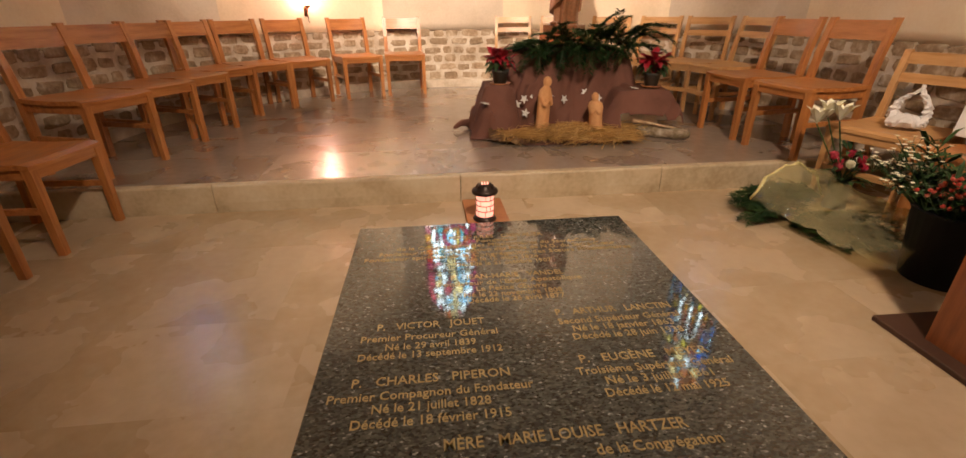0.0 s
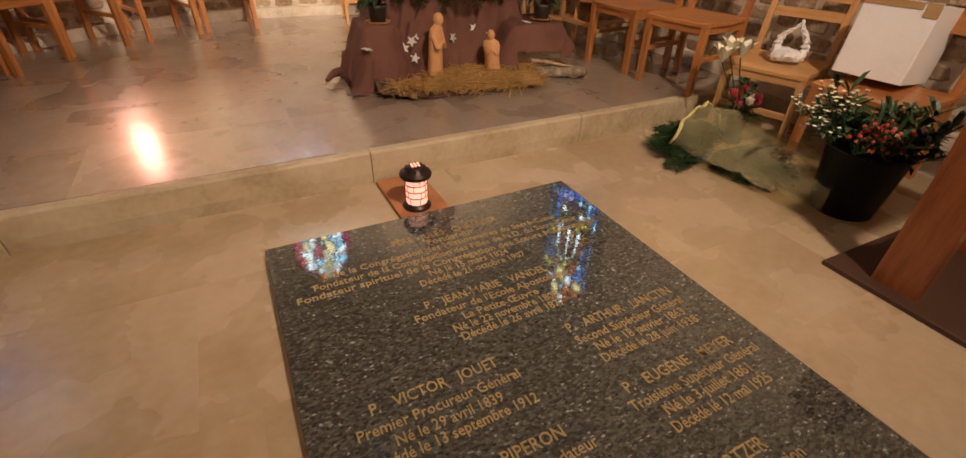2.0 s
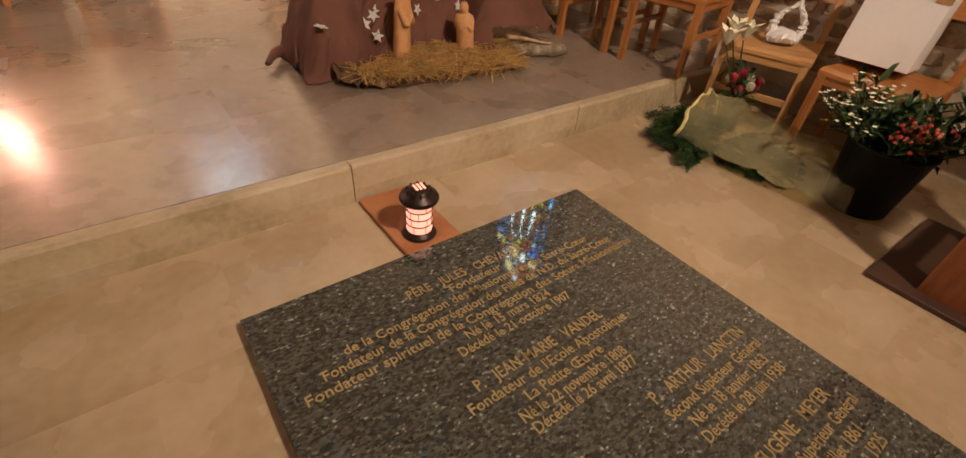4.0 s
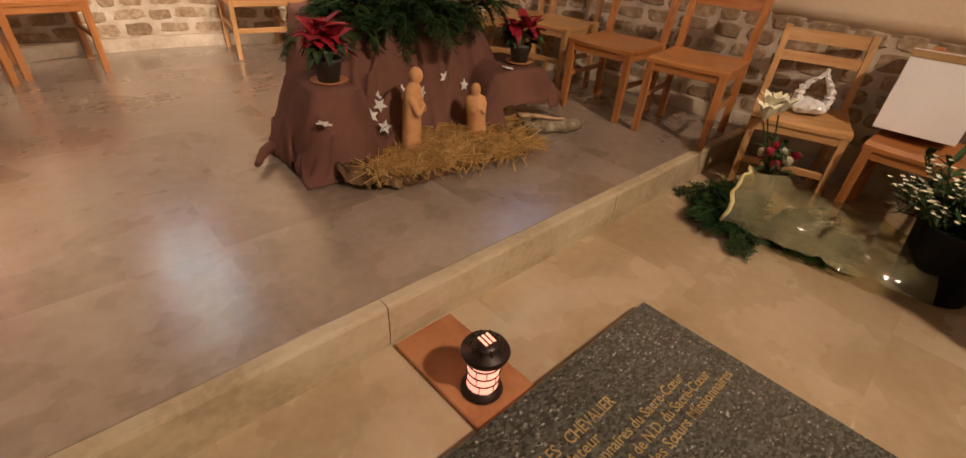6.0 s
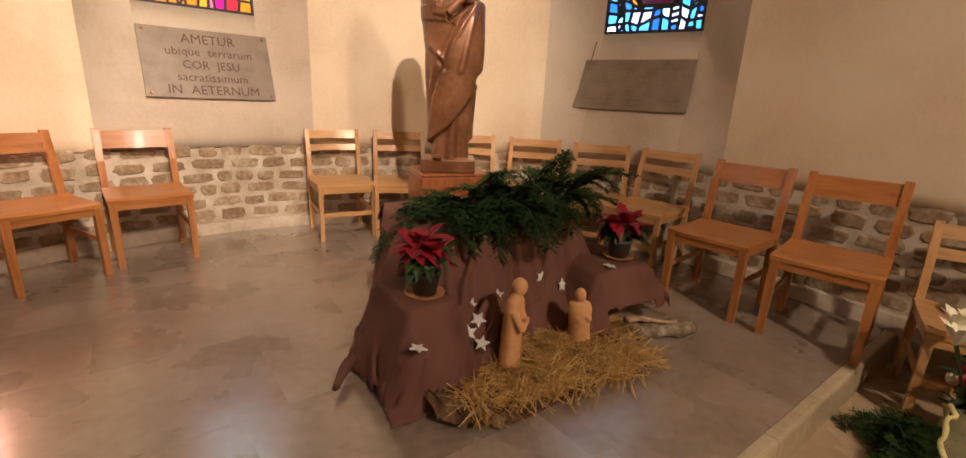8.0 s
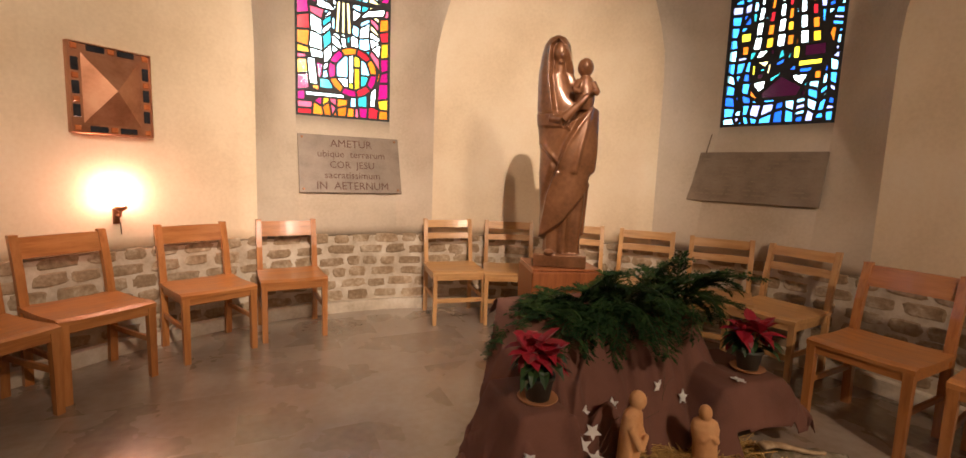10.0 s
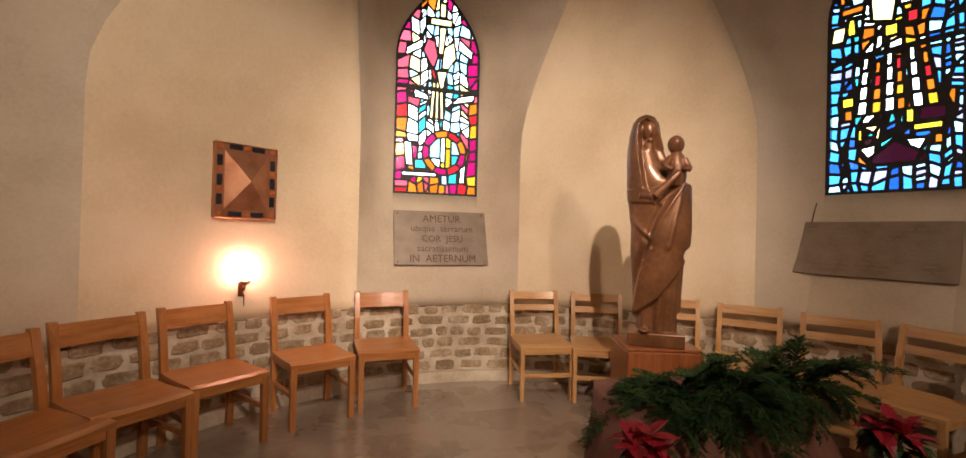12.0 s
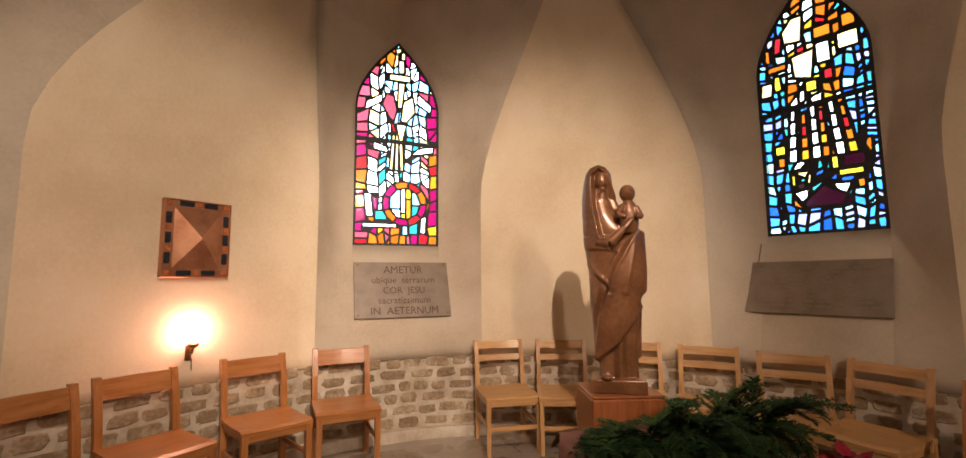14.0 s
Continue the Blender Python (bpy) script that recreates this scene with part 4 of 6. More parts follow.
plaque = thing("wall_plaque", on_sill(WINDOWS[1], 0.03, 1.445), "grey-brown stone plaque with red Latin writing", "plaque")
plate = part("stone_plate", box(-0.44, 0.44, -0.265, 0.265, 0.012, 0.034, 0.003), PLAQUE, plaque)
for words, y, size in (("AMETUR", 0.155, 0.10), ("ubique  terrarum", 0.06, 0.09), ("COR  JESU", -0.04, 0.09), ("sacratissimum", -0.135, 0.09), ("IN  AETERNUM", -0.235, 0.098)):
    letters("carved_line", words, size, CARVED, plaque, pose(0.01, y, 0.0345), depth=0.0008, squeeze=0.95)
for sx, sy in ((-1, -1), (1, -1), (-1, 1), (1, 1)):
    part("screw", turned([(0.011, 0.03), (0.011, 0.037), (0.006, 0.040)], 10, cx=sx * 0.405, cy=sy * 0.235), BRASS, plate)

plaque2 = thing("wall_plaque", on_sill(WINDOWS[0], -0.05, 1.45), "brown stone plaque with faint worn writing", "plaque")
plate2 = part("stone_plate", box(-0.50, 0.455, -0.21, 0.21, 0.012, 0.036, 0.004), PLAQUE, plaque2)
rng = random.Random(3)
for i in range(9):
    y = 0.15 - i * 0.037
    x = -0.42 + rng.uniform(0, 0.1)
    while x < 0.35:
        w = rng.uniform(0.03, 0.10)
        part("worn_word", box(x, min(x + w, 0.40), y - 0.006, y + 0.006, 0.0358, 0.0368), CARVED_PALE, plate2)
        x += w + 0.02
cable = bmesh.new()
rod(cable, (-0.385, 0.20, 0.040), (-0.375, 0.37, 0.034), 0.0035)
part("hanging_wire", cable, TWIG, plaque2)

# ---- copper relief and wall lamp ----


def on_wall(th, z, off=0.0):
    t = radians(th)
    return Matrix.Translation((CX + (R_WALL - off) * math.cos(t), CY + (R_WALL - off) * math.sin(t), z)) @ Matrix.Rotation(t - math.pi / 2, 4, "Z")


rel = thing("copper_relief", on_wall(128.6, 1.835, 0.05) @ Matrix.Diagonal((0.92, 1, 1, 1)), "square copper pyramid relief framed by black enamel squares", "wall art")
relief_back = part("backing", box(-0.235, 0.235, 0.0, 0.05, -0.265, 0.265, 0.004), COPPER, rel)
bm = bmesh.new()
base = [bm.verts.new(p) for p in ((-0.165, 0, -0.205), (0.165, 0, -0.205), (0.165, 0, 0.205), (-0.165, 0, 0.205))]
tip = bm.verts.new((0, -0.075, 0.0))
for i in range(4):
    bm.faces.new((base[i], base[(i + 1) % 4], tip))
part("pyramid", bm, COPPER, rel)
for sx in (-1, 1):
    for z in (-0.135, 0.0, 0.135):
        part("enamel_inset", box(sx * 0.2 - 0.02, sx * 0.2 + 0.02, -0.006, 0.002, z - 0.038, z + 0.038, 0.003), ENAMEL, relief_back)
    for z in (-0.235, -0.068, 0.068, 0.235):
        part("orange_inset", box(sx * 0.2 - 0.018, sx * 0.2 + 0.018, -0.008, 0.002, z - 0.017, z + 0.017, 0.004), ORANGE_ENAMEL, relief_back)
    for x in (-0.085, 0.085):
        part("enamel_inset", box(x - 0.05, x + 0.05, -0.006, 0.002, sx * 0.236 - 0.018, sx * 0.236 + 0.018, 0.003), ENAMEL, relief_back)
    part("orange_inset", box(-0.02, 0.02, -0.008, 0.002, sx * 0.236 - 0.017, sx * 0.236 + 0.017, 0.004), ORANGE_ENAMEL, relief_back)
for a in ((-0.225, 0.225, -0.012, 0.0, 0.255, 0.262), (-0.225, 0.225, -0.012, 0.0, -0.262, -0.255), (-0.234, -0.226, -0.012, 0.0, -0.262, 0.262), (0.226, 0.234, -0.012, 0.0, -0.262, 0.262)):
    part("rim", box(*a), COPPER, relief_back)

sc = thing("wall_lamp", on_wall(128.6, 1.07, 0.0), "small brown metal wall lamp with a lit bare bulb", "lamp")
bm = bmesh.new()
loft([ring(0, -0.004, z, 0.02, 0.012, 12) for z in (-0.06, -0.05, 0.03, 0.04)], bm=bm)
part("wall_plate", bm, BRASS, sc, "", True)
bm = bmesh.new()
rod(bm, (0, 0, 0.0), (0, -0.06, -0.01), 0.008)
rod(bm, (0, -0.06, -0.01), (0, -0.075, 0.03), 0.008)
part("arm", bm, BRASS, sc)
part("cup", turned([(0.012, 0.025), (0.034, 0.04), (0.036, 0.055), (0.014, 0.06)], 16, cx=0, cy=-0.075), BRASS, sc, "", True)
bm = bmesh.new()
rod(bm, (0.02, -0.01, -0.05), (0.022, -0.012, -0.13), 0.003)
part("pull_cord", bm, TWIG, sc)
part("bulb", turned([(0.014, 0.06), (0.034, 0.08), (0.046, 0.115), (0.047, 0.15), (0.036, 0.185), (0.016, 0.203), (0.003, 0.207)], 18, cx=0, cy=-0.075), BULB, sc, "lit frosted bulb", True)

# ---- statue on its pedestal ----
ped = thing("pedestal", pose(1.30, 4.91, D, 0, 0, -14), "red-brown wooden pedestal block under the statue", "pedestal")
part("block", box(-0.225, 0.225, -0.205, 0.205, 0, 0.662, 0.008), RED_WOOD, ped)
part("top_plate", box(-0.220, 0.220, -0.200, 0.200, 0.6625, 0.68, 0.006), RED_WOOD, ped)
st = bmesh.new()
add_box(st, -0.175, 0.165, -0.14, 0.14, 0.0, 0.085, 0.006)


PROFILE = ((0.08, 0.0, 0.148, 0.120), (0.16, 0.0, 0.146, 0.118), (0.34, 0.002, 0.150, 0.118), (0.585, 0.0, 0.166, 0.124), (0.74, 0.004, 0.170, 0.128), (0.905, -0.008, 0.180, 0.132),
           (1.03, -0.014, 0.184, 0.130), (1.085, -0.048, 0.150, 0.122), (1.134, -0.072, 0.128, 0.115), (1.235, -0.090, 0.109, 0.106), (1.333, -0.090, 0.098, 0.100), (1.414, -0.087, 0.083, 0.088), (1.455, -0.086, 0.055, 0.06), (1.475, -0.086, 0.015, 0.02))


def profile_at(z):
    for a, b in zip(PROFILE, PROFILE[1:]):
        if z <= b[0]:
            k = (z - a[0]) / (b[0] - a[0])
            return [p + (q - p) * k for p, q in zip(a[1:], b[1:])]
    return PROFILE[-1][1:]


def ridge(u, z, a, b, wide):
    """How near the point u, z lies to the fold line from a to b: 1 on it, 0 away from it."""
    ax, az, bx, bz = *a, *b
    dx, dz = bx - ax, bz - az
    k = min(1.0, max(0.0, ((u - ax) * dx + (z - az) * dz) / (dx * dx + dz * dz)))
    d = math.hypot(u - ax - k * dx, z - az - k * dz)
    return math.exp(-(d / wide) ** 2)


def on_line(z, knots):
    for (z0, x0), (z1, x1) in zip(knots, knots[1:]):
        if z <= z1:
            return x0 + (x1 - x0) * max(0.0, z - z0) / (z1 - z0)
    return knots[-1][1]


def step(d, wide):
    k = min(1.0, max(0.0, d / wide + 0.5))
    return k * k * (3 - 2 * k)


VEIL_L = ((0.89, -0.02), (0.93, -0.055), (1.00, -0.092), (1.19, -0.122), (1.33, -0.128), (1.40, -0.122), (1.432, -0.085))
VEIL_R = ((0.89, -0.015), (1.00, 0.11), (1.08, 0.09), (1.17, 0.035), (1.35, -0.022), (1.40, -0.040), (1.432, -0.08))
MANTLE = ((0.17, -0.142), (0.46, -0.10), (0.784, 0.0), (1.01, 0.12))
robe_rows = []
for i in range(150):
    z = 0.08 + 1.395 * i / 149
    cx, rx, ry = profile_at(z)
    row = []
    for q in range(140):
        a = 2 * math.pi * q / 140
        u, front = cx + math.cos(a) * rx, max(0.0, -math.sin(a)) ** 0.5
        off = 0.0
        hem = 0.165 + (u + 0.155) * 0.85 if u < 0.0 else 0.297 + u * 1.43
        if math.sin(a) > 0:
            hem = 0.2
        low = step(hem - z, 0.016)
        off -= 0.022 * low
        off += low * 0.014 * math.sin(60 * u + 0.8 * math.sin(9 * z)) * (0.4 + 0.6 * front)
        if z < 1.02:
            # mantle crossing the body, thrown over from the arm
            edge_u = on_line(z, MANTLE)
            off += (1 - low) * front * (0.019 * step(u - edge_u, 0.014) + 0.010 * math.exp(-((u - edge_u) / 0.014) ** 2))
            off -= 0.016 * front * (1 - low) * math.exp(-((u - edge_u + 0.028) / 0.018) ** 2)
            off += 0.013 * front * ridge(u, z, (-0.165, 0.80), (-0.05, 0.67), 0.014)
            off -= 0.012 * front * ridge(u, z, (-0.165, 0.765), (-0.04, 0.63), 0.016)
            off += 0.015 * front * ridge(u, z, (0.125, 1.0), (0.05, 0.62), 0.016)
            off += 0.022 * ridge(u, z, (0.175, 1.0), (0.17, 0.62), 0.022)
            off -= 0.016 * ridge(u, z, (0.175, 0.60), (0.165, 0.56), 0.02)
        if z < 0.98:
            # the veil's own lower edge over the sleeve
            fall = 0.885 - 0.35 * (u + 0.02) if u > -0.02 else 0.885 - 0.10 * (u + 0.02)
            off += 0.015 * front * step(z - fall, 0.014) * (u < 0.02)
        inside = min(u - on_line(z, VEIL_L), on_line(z, VEIL_R) - u) if 0.89 < z < 1.432 and math.sin(a) < 0 else -1.0
        deep = 0.034 + 0.034 * step(z - 1.26, 0.08)
        off -= deep * step(inside, 0.012)
        off += 0.009 * math.exp(-((inside + 0.008) / 0.008) ** 2)
        row.append((cx + (rx + off) * math.cos(a), (ry + off) * math.sin(a), z))
    robe_rows.append(row)
loft(robe_rows, bm=st)


def ball(c, r, sx=1.0, sy=1.0, sz=1.0):
    vs = bmesh.ops.create_icosphere(st, subdivisions=3, radius=r)["verts"]
    bmesh.ops.transform(st, matrix=Matrix.Translation(c) @ Matrix.Diagonal((sx, sy, sz, 1)), verts=vs)


ball((-0.066, -0.040, 1.360), 0.047, 0.94, 1.0, 1.45)
ball((-0.052, -0.080, 1.340), 0.011, 0.8, 1.1, 1.9)
ball((-0.060, -0.062, 1.298), 0.020, 1.0, 0.9, 0.8)
rod(st, (-0.068, -0.03, 1.20), (-0.068, -0.035, 1.31), 0.040, 0.032, 14)
ball((0.094, -0.070, 1.262), 0.054, 0.94, 1.0, 1.08)
ball((0.104, -0.122, 1.255), 0.009, 0.8, 1.0, 1.4)
loft([ring(0.098, -0.07, z, rx, ry, 18) for z, rx, ry in ((1.0, 0.05, 0.05), (1.06, 0.062, 0.062), (1.14, 0.062, 0.058), (1.19, 0.046, 0.042), (1.215, 0.026, 0.026), (1.235, 0.024, 0.024))], bm=st)
for a, b, r0, r1 in (((-0.105, -0.105, 0.945), (-0.03, -0.150, 0.935), 0.030, 0.030), ((-0.03, -0.150, 0.935), (0.07, -0.150, 1.035), 0.030, 0.020), ((0.07, -0.150, 1.035), (0.115, -0.140, 1.085), 0.022, 0.014),
                     ((0.06, -0.10, 1.175), (0.025, -0.135, 1.12), 0.023, 0.019), ((0.025, -0.135, 1.12), (0.075, -0.150, 1.10), 0.018, 0.014),
                     ((0.14, -0.09, 1.165), (0.172, -0.115, 1.10), 0.024, 0.020), ((0.172, -0.115, 1.10), (0.135, -0.150, 1.105), 0.018, 0.013)):
    rod(st, a, b, r0, r1, 12)
ball((-0.075, -0.125, 0.098), 0.034, 1.0, 1.3, 0.55)
statue = part("statue", st, BRONZE, None, "brown carved statue of a veiled woman carrying a child")
tagged(statue, category="statue")
rm = statue.modifiers.new("blend", "REMESH")
rm.mode, rm.voxel_size, rm.use_smooth_shade = "VOXEL", 0.0042, True
sm = statue.modifiers.new("ease", "SMOOTH")
sm.factor, sm.iterations = 0.5, 2
statue.matrix_world = pose(1.292, 4.888, D + 0.681, 0, 0, -30) @ Matrix.Scale(0.975, 4)

# ---- crib: cloth over boxes ----


def smooth_step(a, b, x):
    k = min(1.0, max(0.0, (x - a) / (b - a)))
    return k * k * (3 - 2 * k)


def drape(x, y, x0, x1, y0, y1, high, reach, seed, side=1.0):
    """Cloth falling from a box top: flat above, then sloping out in slanting folds."""
    px, py = min(max(x, x0), x1), min(max(y, y0), y1)
    dx, dy = (x - px) * side, y - py
    far = math.hypot(dx, dy)
    turn = math.atan2(dy, dx) if far > 1e-6 else 0.0
    t = max(0.0, far - 0.012) / reach
    along = Vector((px * 5 + 0.9 * math.cos(turn) + 1.1 * t, py * 5 + 0.9 * math.sin(turn) - 0.9 * t, seed + 0.5 * t))
    wide = noise.noise(along * 0.8)
    slim = max(0.0, 1 - 6.0 * abs(noise.noise(along * 1.1 + Vector((0.5 * t, 0, 5)))))
    grow = min(1.0, t * 1.4)
    t *= 1 - grow * (0.30 * wide + 0.16 * slim)
    return high * max(0.0, 1 - t ** 1.25) ** 1.15 + 0.012 * min(1, t * 3) * slim * (t < 1.1)


def cloth_height(x, y):
    h = max(drape(x, y, 0.48, 0.64, 3.72, 4.02, 0.36, 0.115, 1.1), drape(x, y, 1.52, 1.88, 3.76, 4.12, 0.31, 0.19, 4.4), drape(x, y, 0.66, 1.66, 4.22, 4.50, 0.58, 0.50, 8.2, 2.6))
    # long folds fall from the high tier towards the straw
    mid = smooth_step(0.62, 0.80, x) * smooth_step(1.75, 1.55, x) * smooth_step(3.72, 3.95, y)
    bend = x + 0.10 * (y - 4.1) + 0.03 * noise.noise(Vector((x * 3, y * 3, 2)))
    fold = max(0.0, math.sin(bend * 25 + 1.6 * noise.noise(Vector((x * 2.2, y * 0.8, 9))))) ** 2.2
    # slanting folds pulled over the front of the low box
    pull = smooth_step(3.79, 3.69, y) * smooth_step(0.80, 0.66, x) * smooth_step(0.02, 0.10, h) * smooth_step(0.37, 0.22, h)
    crease = max(0.0, math.sin(26 * (x + 0.75 * (y - 3.5)) + 2.0 * noise.noise(Vector((x * 4, y * 4, 7))))) ** 3
    h += 0.085 * pull * crease * smooth_step(0.40, 0.55, x) + 0.03 * pull * crease
    ruck = 0.006 * noise.noise(Vector((x * 5, y * 5, 3)))
    return h + (ruck + 0.035 * mid * fold * smooth_step(0.60, 0.40, h)) * min(1.0, h / 0.05)


bm = bmesh.new()
nx, ny = 240, 180
X0, X1, Y0, Y1 = 0.16, 2.10, 3.24, 4.66
grid = {}
for i in range(nx + 1):
    for j in range(ny + 1):
        x, y = X0 + (X1 - X0) * i / nx, Y0 + (Y1 - Y0) * j / ny
        wob = 0.05 * noise.noise(Vector((x * 4, y * 4, 2.2)))
        edge_d = max(0.37 + 0.35 * smooth_step(4.0, 4.5, y) - x - wob, x - 1.98 + 0.25 * smooth_step(4.0, 4.5, y) - wob, 3.60 - y - wob + (0.0 if x < 0.72 else 0.06 if x > 1.5 else -0.18), y - 4.62)
        if edge_d > 0.03:
            continue
        z = D + 0.006 + max(0.0, cloth_height(x, y)) + 0.003 * abs(noise.noise(Vector((x * 9, y * 9, 0))))
        push = 0.03 * noise.noise(Vector((x * 5, y * 5, z * 2)))
        grid[i, j] = bm.verts.new((x + push * 0.5, y + push * 0.5, z))
for i in range(nx):
    for j in range(ny):
        k = [(i, j), (i + 1, j), (i + 1, j + 1), (i, j + 1)]
        if all(q in grid for q in k):
            bm.faces.new([grid[q] for q in k])
cloth = part("draped_cloth", bm, CLOTH, None, "brown cloth draped in folds over boxes for a crib", True)
tagged(cloth, category="cloth")
sol = cloth.modifiers.new("thickness", "SOLIDIFY")
sol.thickness, sol.offset = 0.004, 1

# crumpled brown paper along the front
bm = bmesh.new()
rows = []
for i in range(40):
    s = i / 39
    x = 0.48 + 0.36 * s
    y = 3.53 - 0.07 * math.sin(math.pi * s) - 0.10 * s + 0.03 * noise.noise(Vector((s * 9, 0, 0)))
    row = []
    for j in range(9):
        k = j / 8
        row.append((x + 0.02 * noise.noise(Vector((s * 20, k * 5, 1))), y + 0.26 * k - 0.03, D + 0.012 + (0.05 * (1 - s) + 0.015) * math.sin(math.pi * (0.1 + 0.75 * k)) + 0.035 * noise.noise(Vector((s * 22, k * 6, 3)))))
    rows.append(row)
loft(rows, closed=False, bm=bm)
PAPER = material("crumpled_brown_rock_paper", [(0.07, 0.036, 0.016), (0.14, 0.078, 0.036), (0.30, 0.19, 0.08)], 0.8, 9, 60, 0.4, distance=0.01)
paper = part("crumpled_paper", bm, PAPER, None, "crumpled brown paper at the crib's front edge", False)
tagged(paper, category="paper")
sol = paper.modifiers.new("thickness", "SOLIDIFY")
sol.thickness = 0.003

# straw
rng = random.Random(8)
bm = bmesh.new()


def straw_bed(x, y):
    k = max(0.0, 1 - ((x - 1.10) / 0.60) ** 2 - ((y - 3.58) / 0.33) ** 2)
    return 0.055 * math.sqrt(k)


for _ in range(2300):
    a, r = rng.uniform(0, 2 * math.pi), math.sqrt(rng.random())
    x, y = 1.12 + 0.52 * r * math.cos(a) + 0.04 * math.sin(5 * a), 3.61 + 0.27 * r * math.sin(a) + 0.05 * math.sin(3 * a + 1)
    if y > 3.85:
        continue
    clump = noise.noise(Vector((x * 9, y * 9, 4)))
    z = D + 0.012 + straw_bed(x, y) * rng.uniform(0.2, 1.0) * (0.8 + 0.9 * clump) + rng.uniform(0, 0.03)
    turn_to = 3.2 * clump + rng.uniform(-1.1, 1.1)
    d = Vector((math.cos(turn_to), math.sin(turn_to), rng.uniform(-0.2, 0.35))).normalized()
    n = d.cross(Vector((0, 0, 1))).normalized() * rng.uniform(0.0010, 0.0030)
    p = [Vector((x, y, z)) + d * (s * rng.uniform(0.05, 0.14)) + Vector((0, 0, b)) for s, b in ((-1, 0), (0, 0.012), (1, 0))]
    up = n.cross(d).normalized() * 0.0016
    for q0, q1 in zip(p, p[1:]):
        quad(bm, q0 - n, q0 + n, q1 + n, q1 - n)
        quad(bm, q0 - up, q0 + up, q1 + up, q1 - up)
straw = part("straw", bm, STRAW, None, "loose golden straw spread in the crib")
tagged(straw, category="straw", kind="stuff")


def figure(name, m, height, lean, label, kneel):
    """A plain clay figure: robe, shoulders, bowed head, joined arms."""
    bm = bmesh.new()
    s = height
    rows = []
    for z, rx, ry, dy in ((0, 0.135, 0.115, 0), (0.02, 0.14, 0.12, 0), (0.25, 0.125, 0.11, -0.005), (0.5, 0.128, 0.105, -0.01), (0.68, 0.145, 0.10, -0.015), (0.78, 0.125, 0.085, -0.02), (0.83, 0.06, 0.055, -0.03), (0.86, 0.045, 0.045, -0.035)):
        k = 1.35 if kneel else 1.0
        rows.append(ring(lean * z * s, dy * s, z * s, rx * s * k, ry * s * k, 20, 0.04 if z < 0.5 else 0, 6, z * 4))
    loft(rows, bm=bm)
    r = s * (0.085 if not kneel else 0.105)
    vs = bmesh.ops.create_icosphere(bm, subdivisions=3, radius=r)["verts"]
    bmesh.ops.transform(bm, matrix=Matrix.Translation((lean * s * 0.95, -0.05 * s, 0.915 * s)) @ Matrix.Diagonal((0.85, 0.95, 1.1, 1)), verts=vs)
    for sx in (-1, 1):
        rod(bm, (sx * 0.12 * s + lean * 0.7 * s, -0.03 * s, 0.70 * s), (sx * 0.09 * s, -0.13 * s, 0.52 * s), 0.04 * s, 0.035 * s, 10)
        rod(bm, (sx * 0.09 * s, -0.13 * s, 0.52 * s), (sx * 0.01 * s, -0.16 * s, 0.62 * s), 0.034 * s, 0.022 * s, 10)
    ob = part(name, bm, CLAY, None, label)
    tagged(ob, category="figurine")
    r = ob.modifiers.new("blend", "REMESH")
    r.mode, r.voxel_size, r.use_smooth_shade = "VOXEL", 0.005, True
    e = ob.modifiers.new("ease", "SMOOTH")
    e.factor, e.iterations = 0.5, 2
    ob.matrix_world = m
    return ob


figure("clay_figure", pose(0.885, 3.63, D + 0.03, 0, 0, 40), 0.415, 0.06, "tall pale terracotta figure standing in the straw", False)
figure("clay_figure", pose(1.31, 3.64, D + 0.02, 0, 0, -30), 0.30, -0.08, "short pale terracotta figure with clasped arms in straw", True)


def star(m, size, parent=None):
    bm = bmesh.new()
    pts = []
    for i in range(10):
        a = math.pi / 2 + i * math.pi / 5
        r = size if i % 2 == 0 else size * 0.46
        pts.append((r * math.cos(a), r * math.sin(a)))
    loft([[(x, y, z) for x, y in pts] for z in (-0.003, 0.003)], bm=bm)
    ob = part("wooden_star", bm, WHITE_PAINT, None, "small white painted wooden star on the crib")
    tagged(ob, category="star", group="stars on the crib")
    ob.matrix_world = m
    return ob


STARS = [(0.765, 3.66, 0.345, 80, 10, -30), (0.755, 3.68, 0.445, 80, 30, -35), (0.70, 3.66, 0.41, 75, -10, -20), (0.83, 3.85, 0.42, 85, 20, 10), (0.98, 3.86, 0.43, 80, 0, 0), (1.37, 3.85, 0.415, 75, 15, 10),
         (1.27, 3.90, 0.455, 70, 30, -5), (0.46, 3.62, 0.545, 5, 10, 20), (1.62, 3.77, 0.485, 8, 5, 50), (1.10, 3.86, 0.41, 80, 40, 20)]
for x, y, z, rx, ry, rz in STARS:
    if rx < 20:
        z = D + 0.020 + max(cloth_height(x + a, y + b) for a in (-0.03, 0, 0.03) for b in (-0.03, 0, 0.03))
    star(pose(x, y, z, rx, ry, rz), 0.035)
bm = bmesh.new()
rng = random.Random(2)
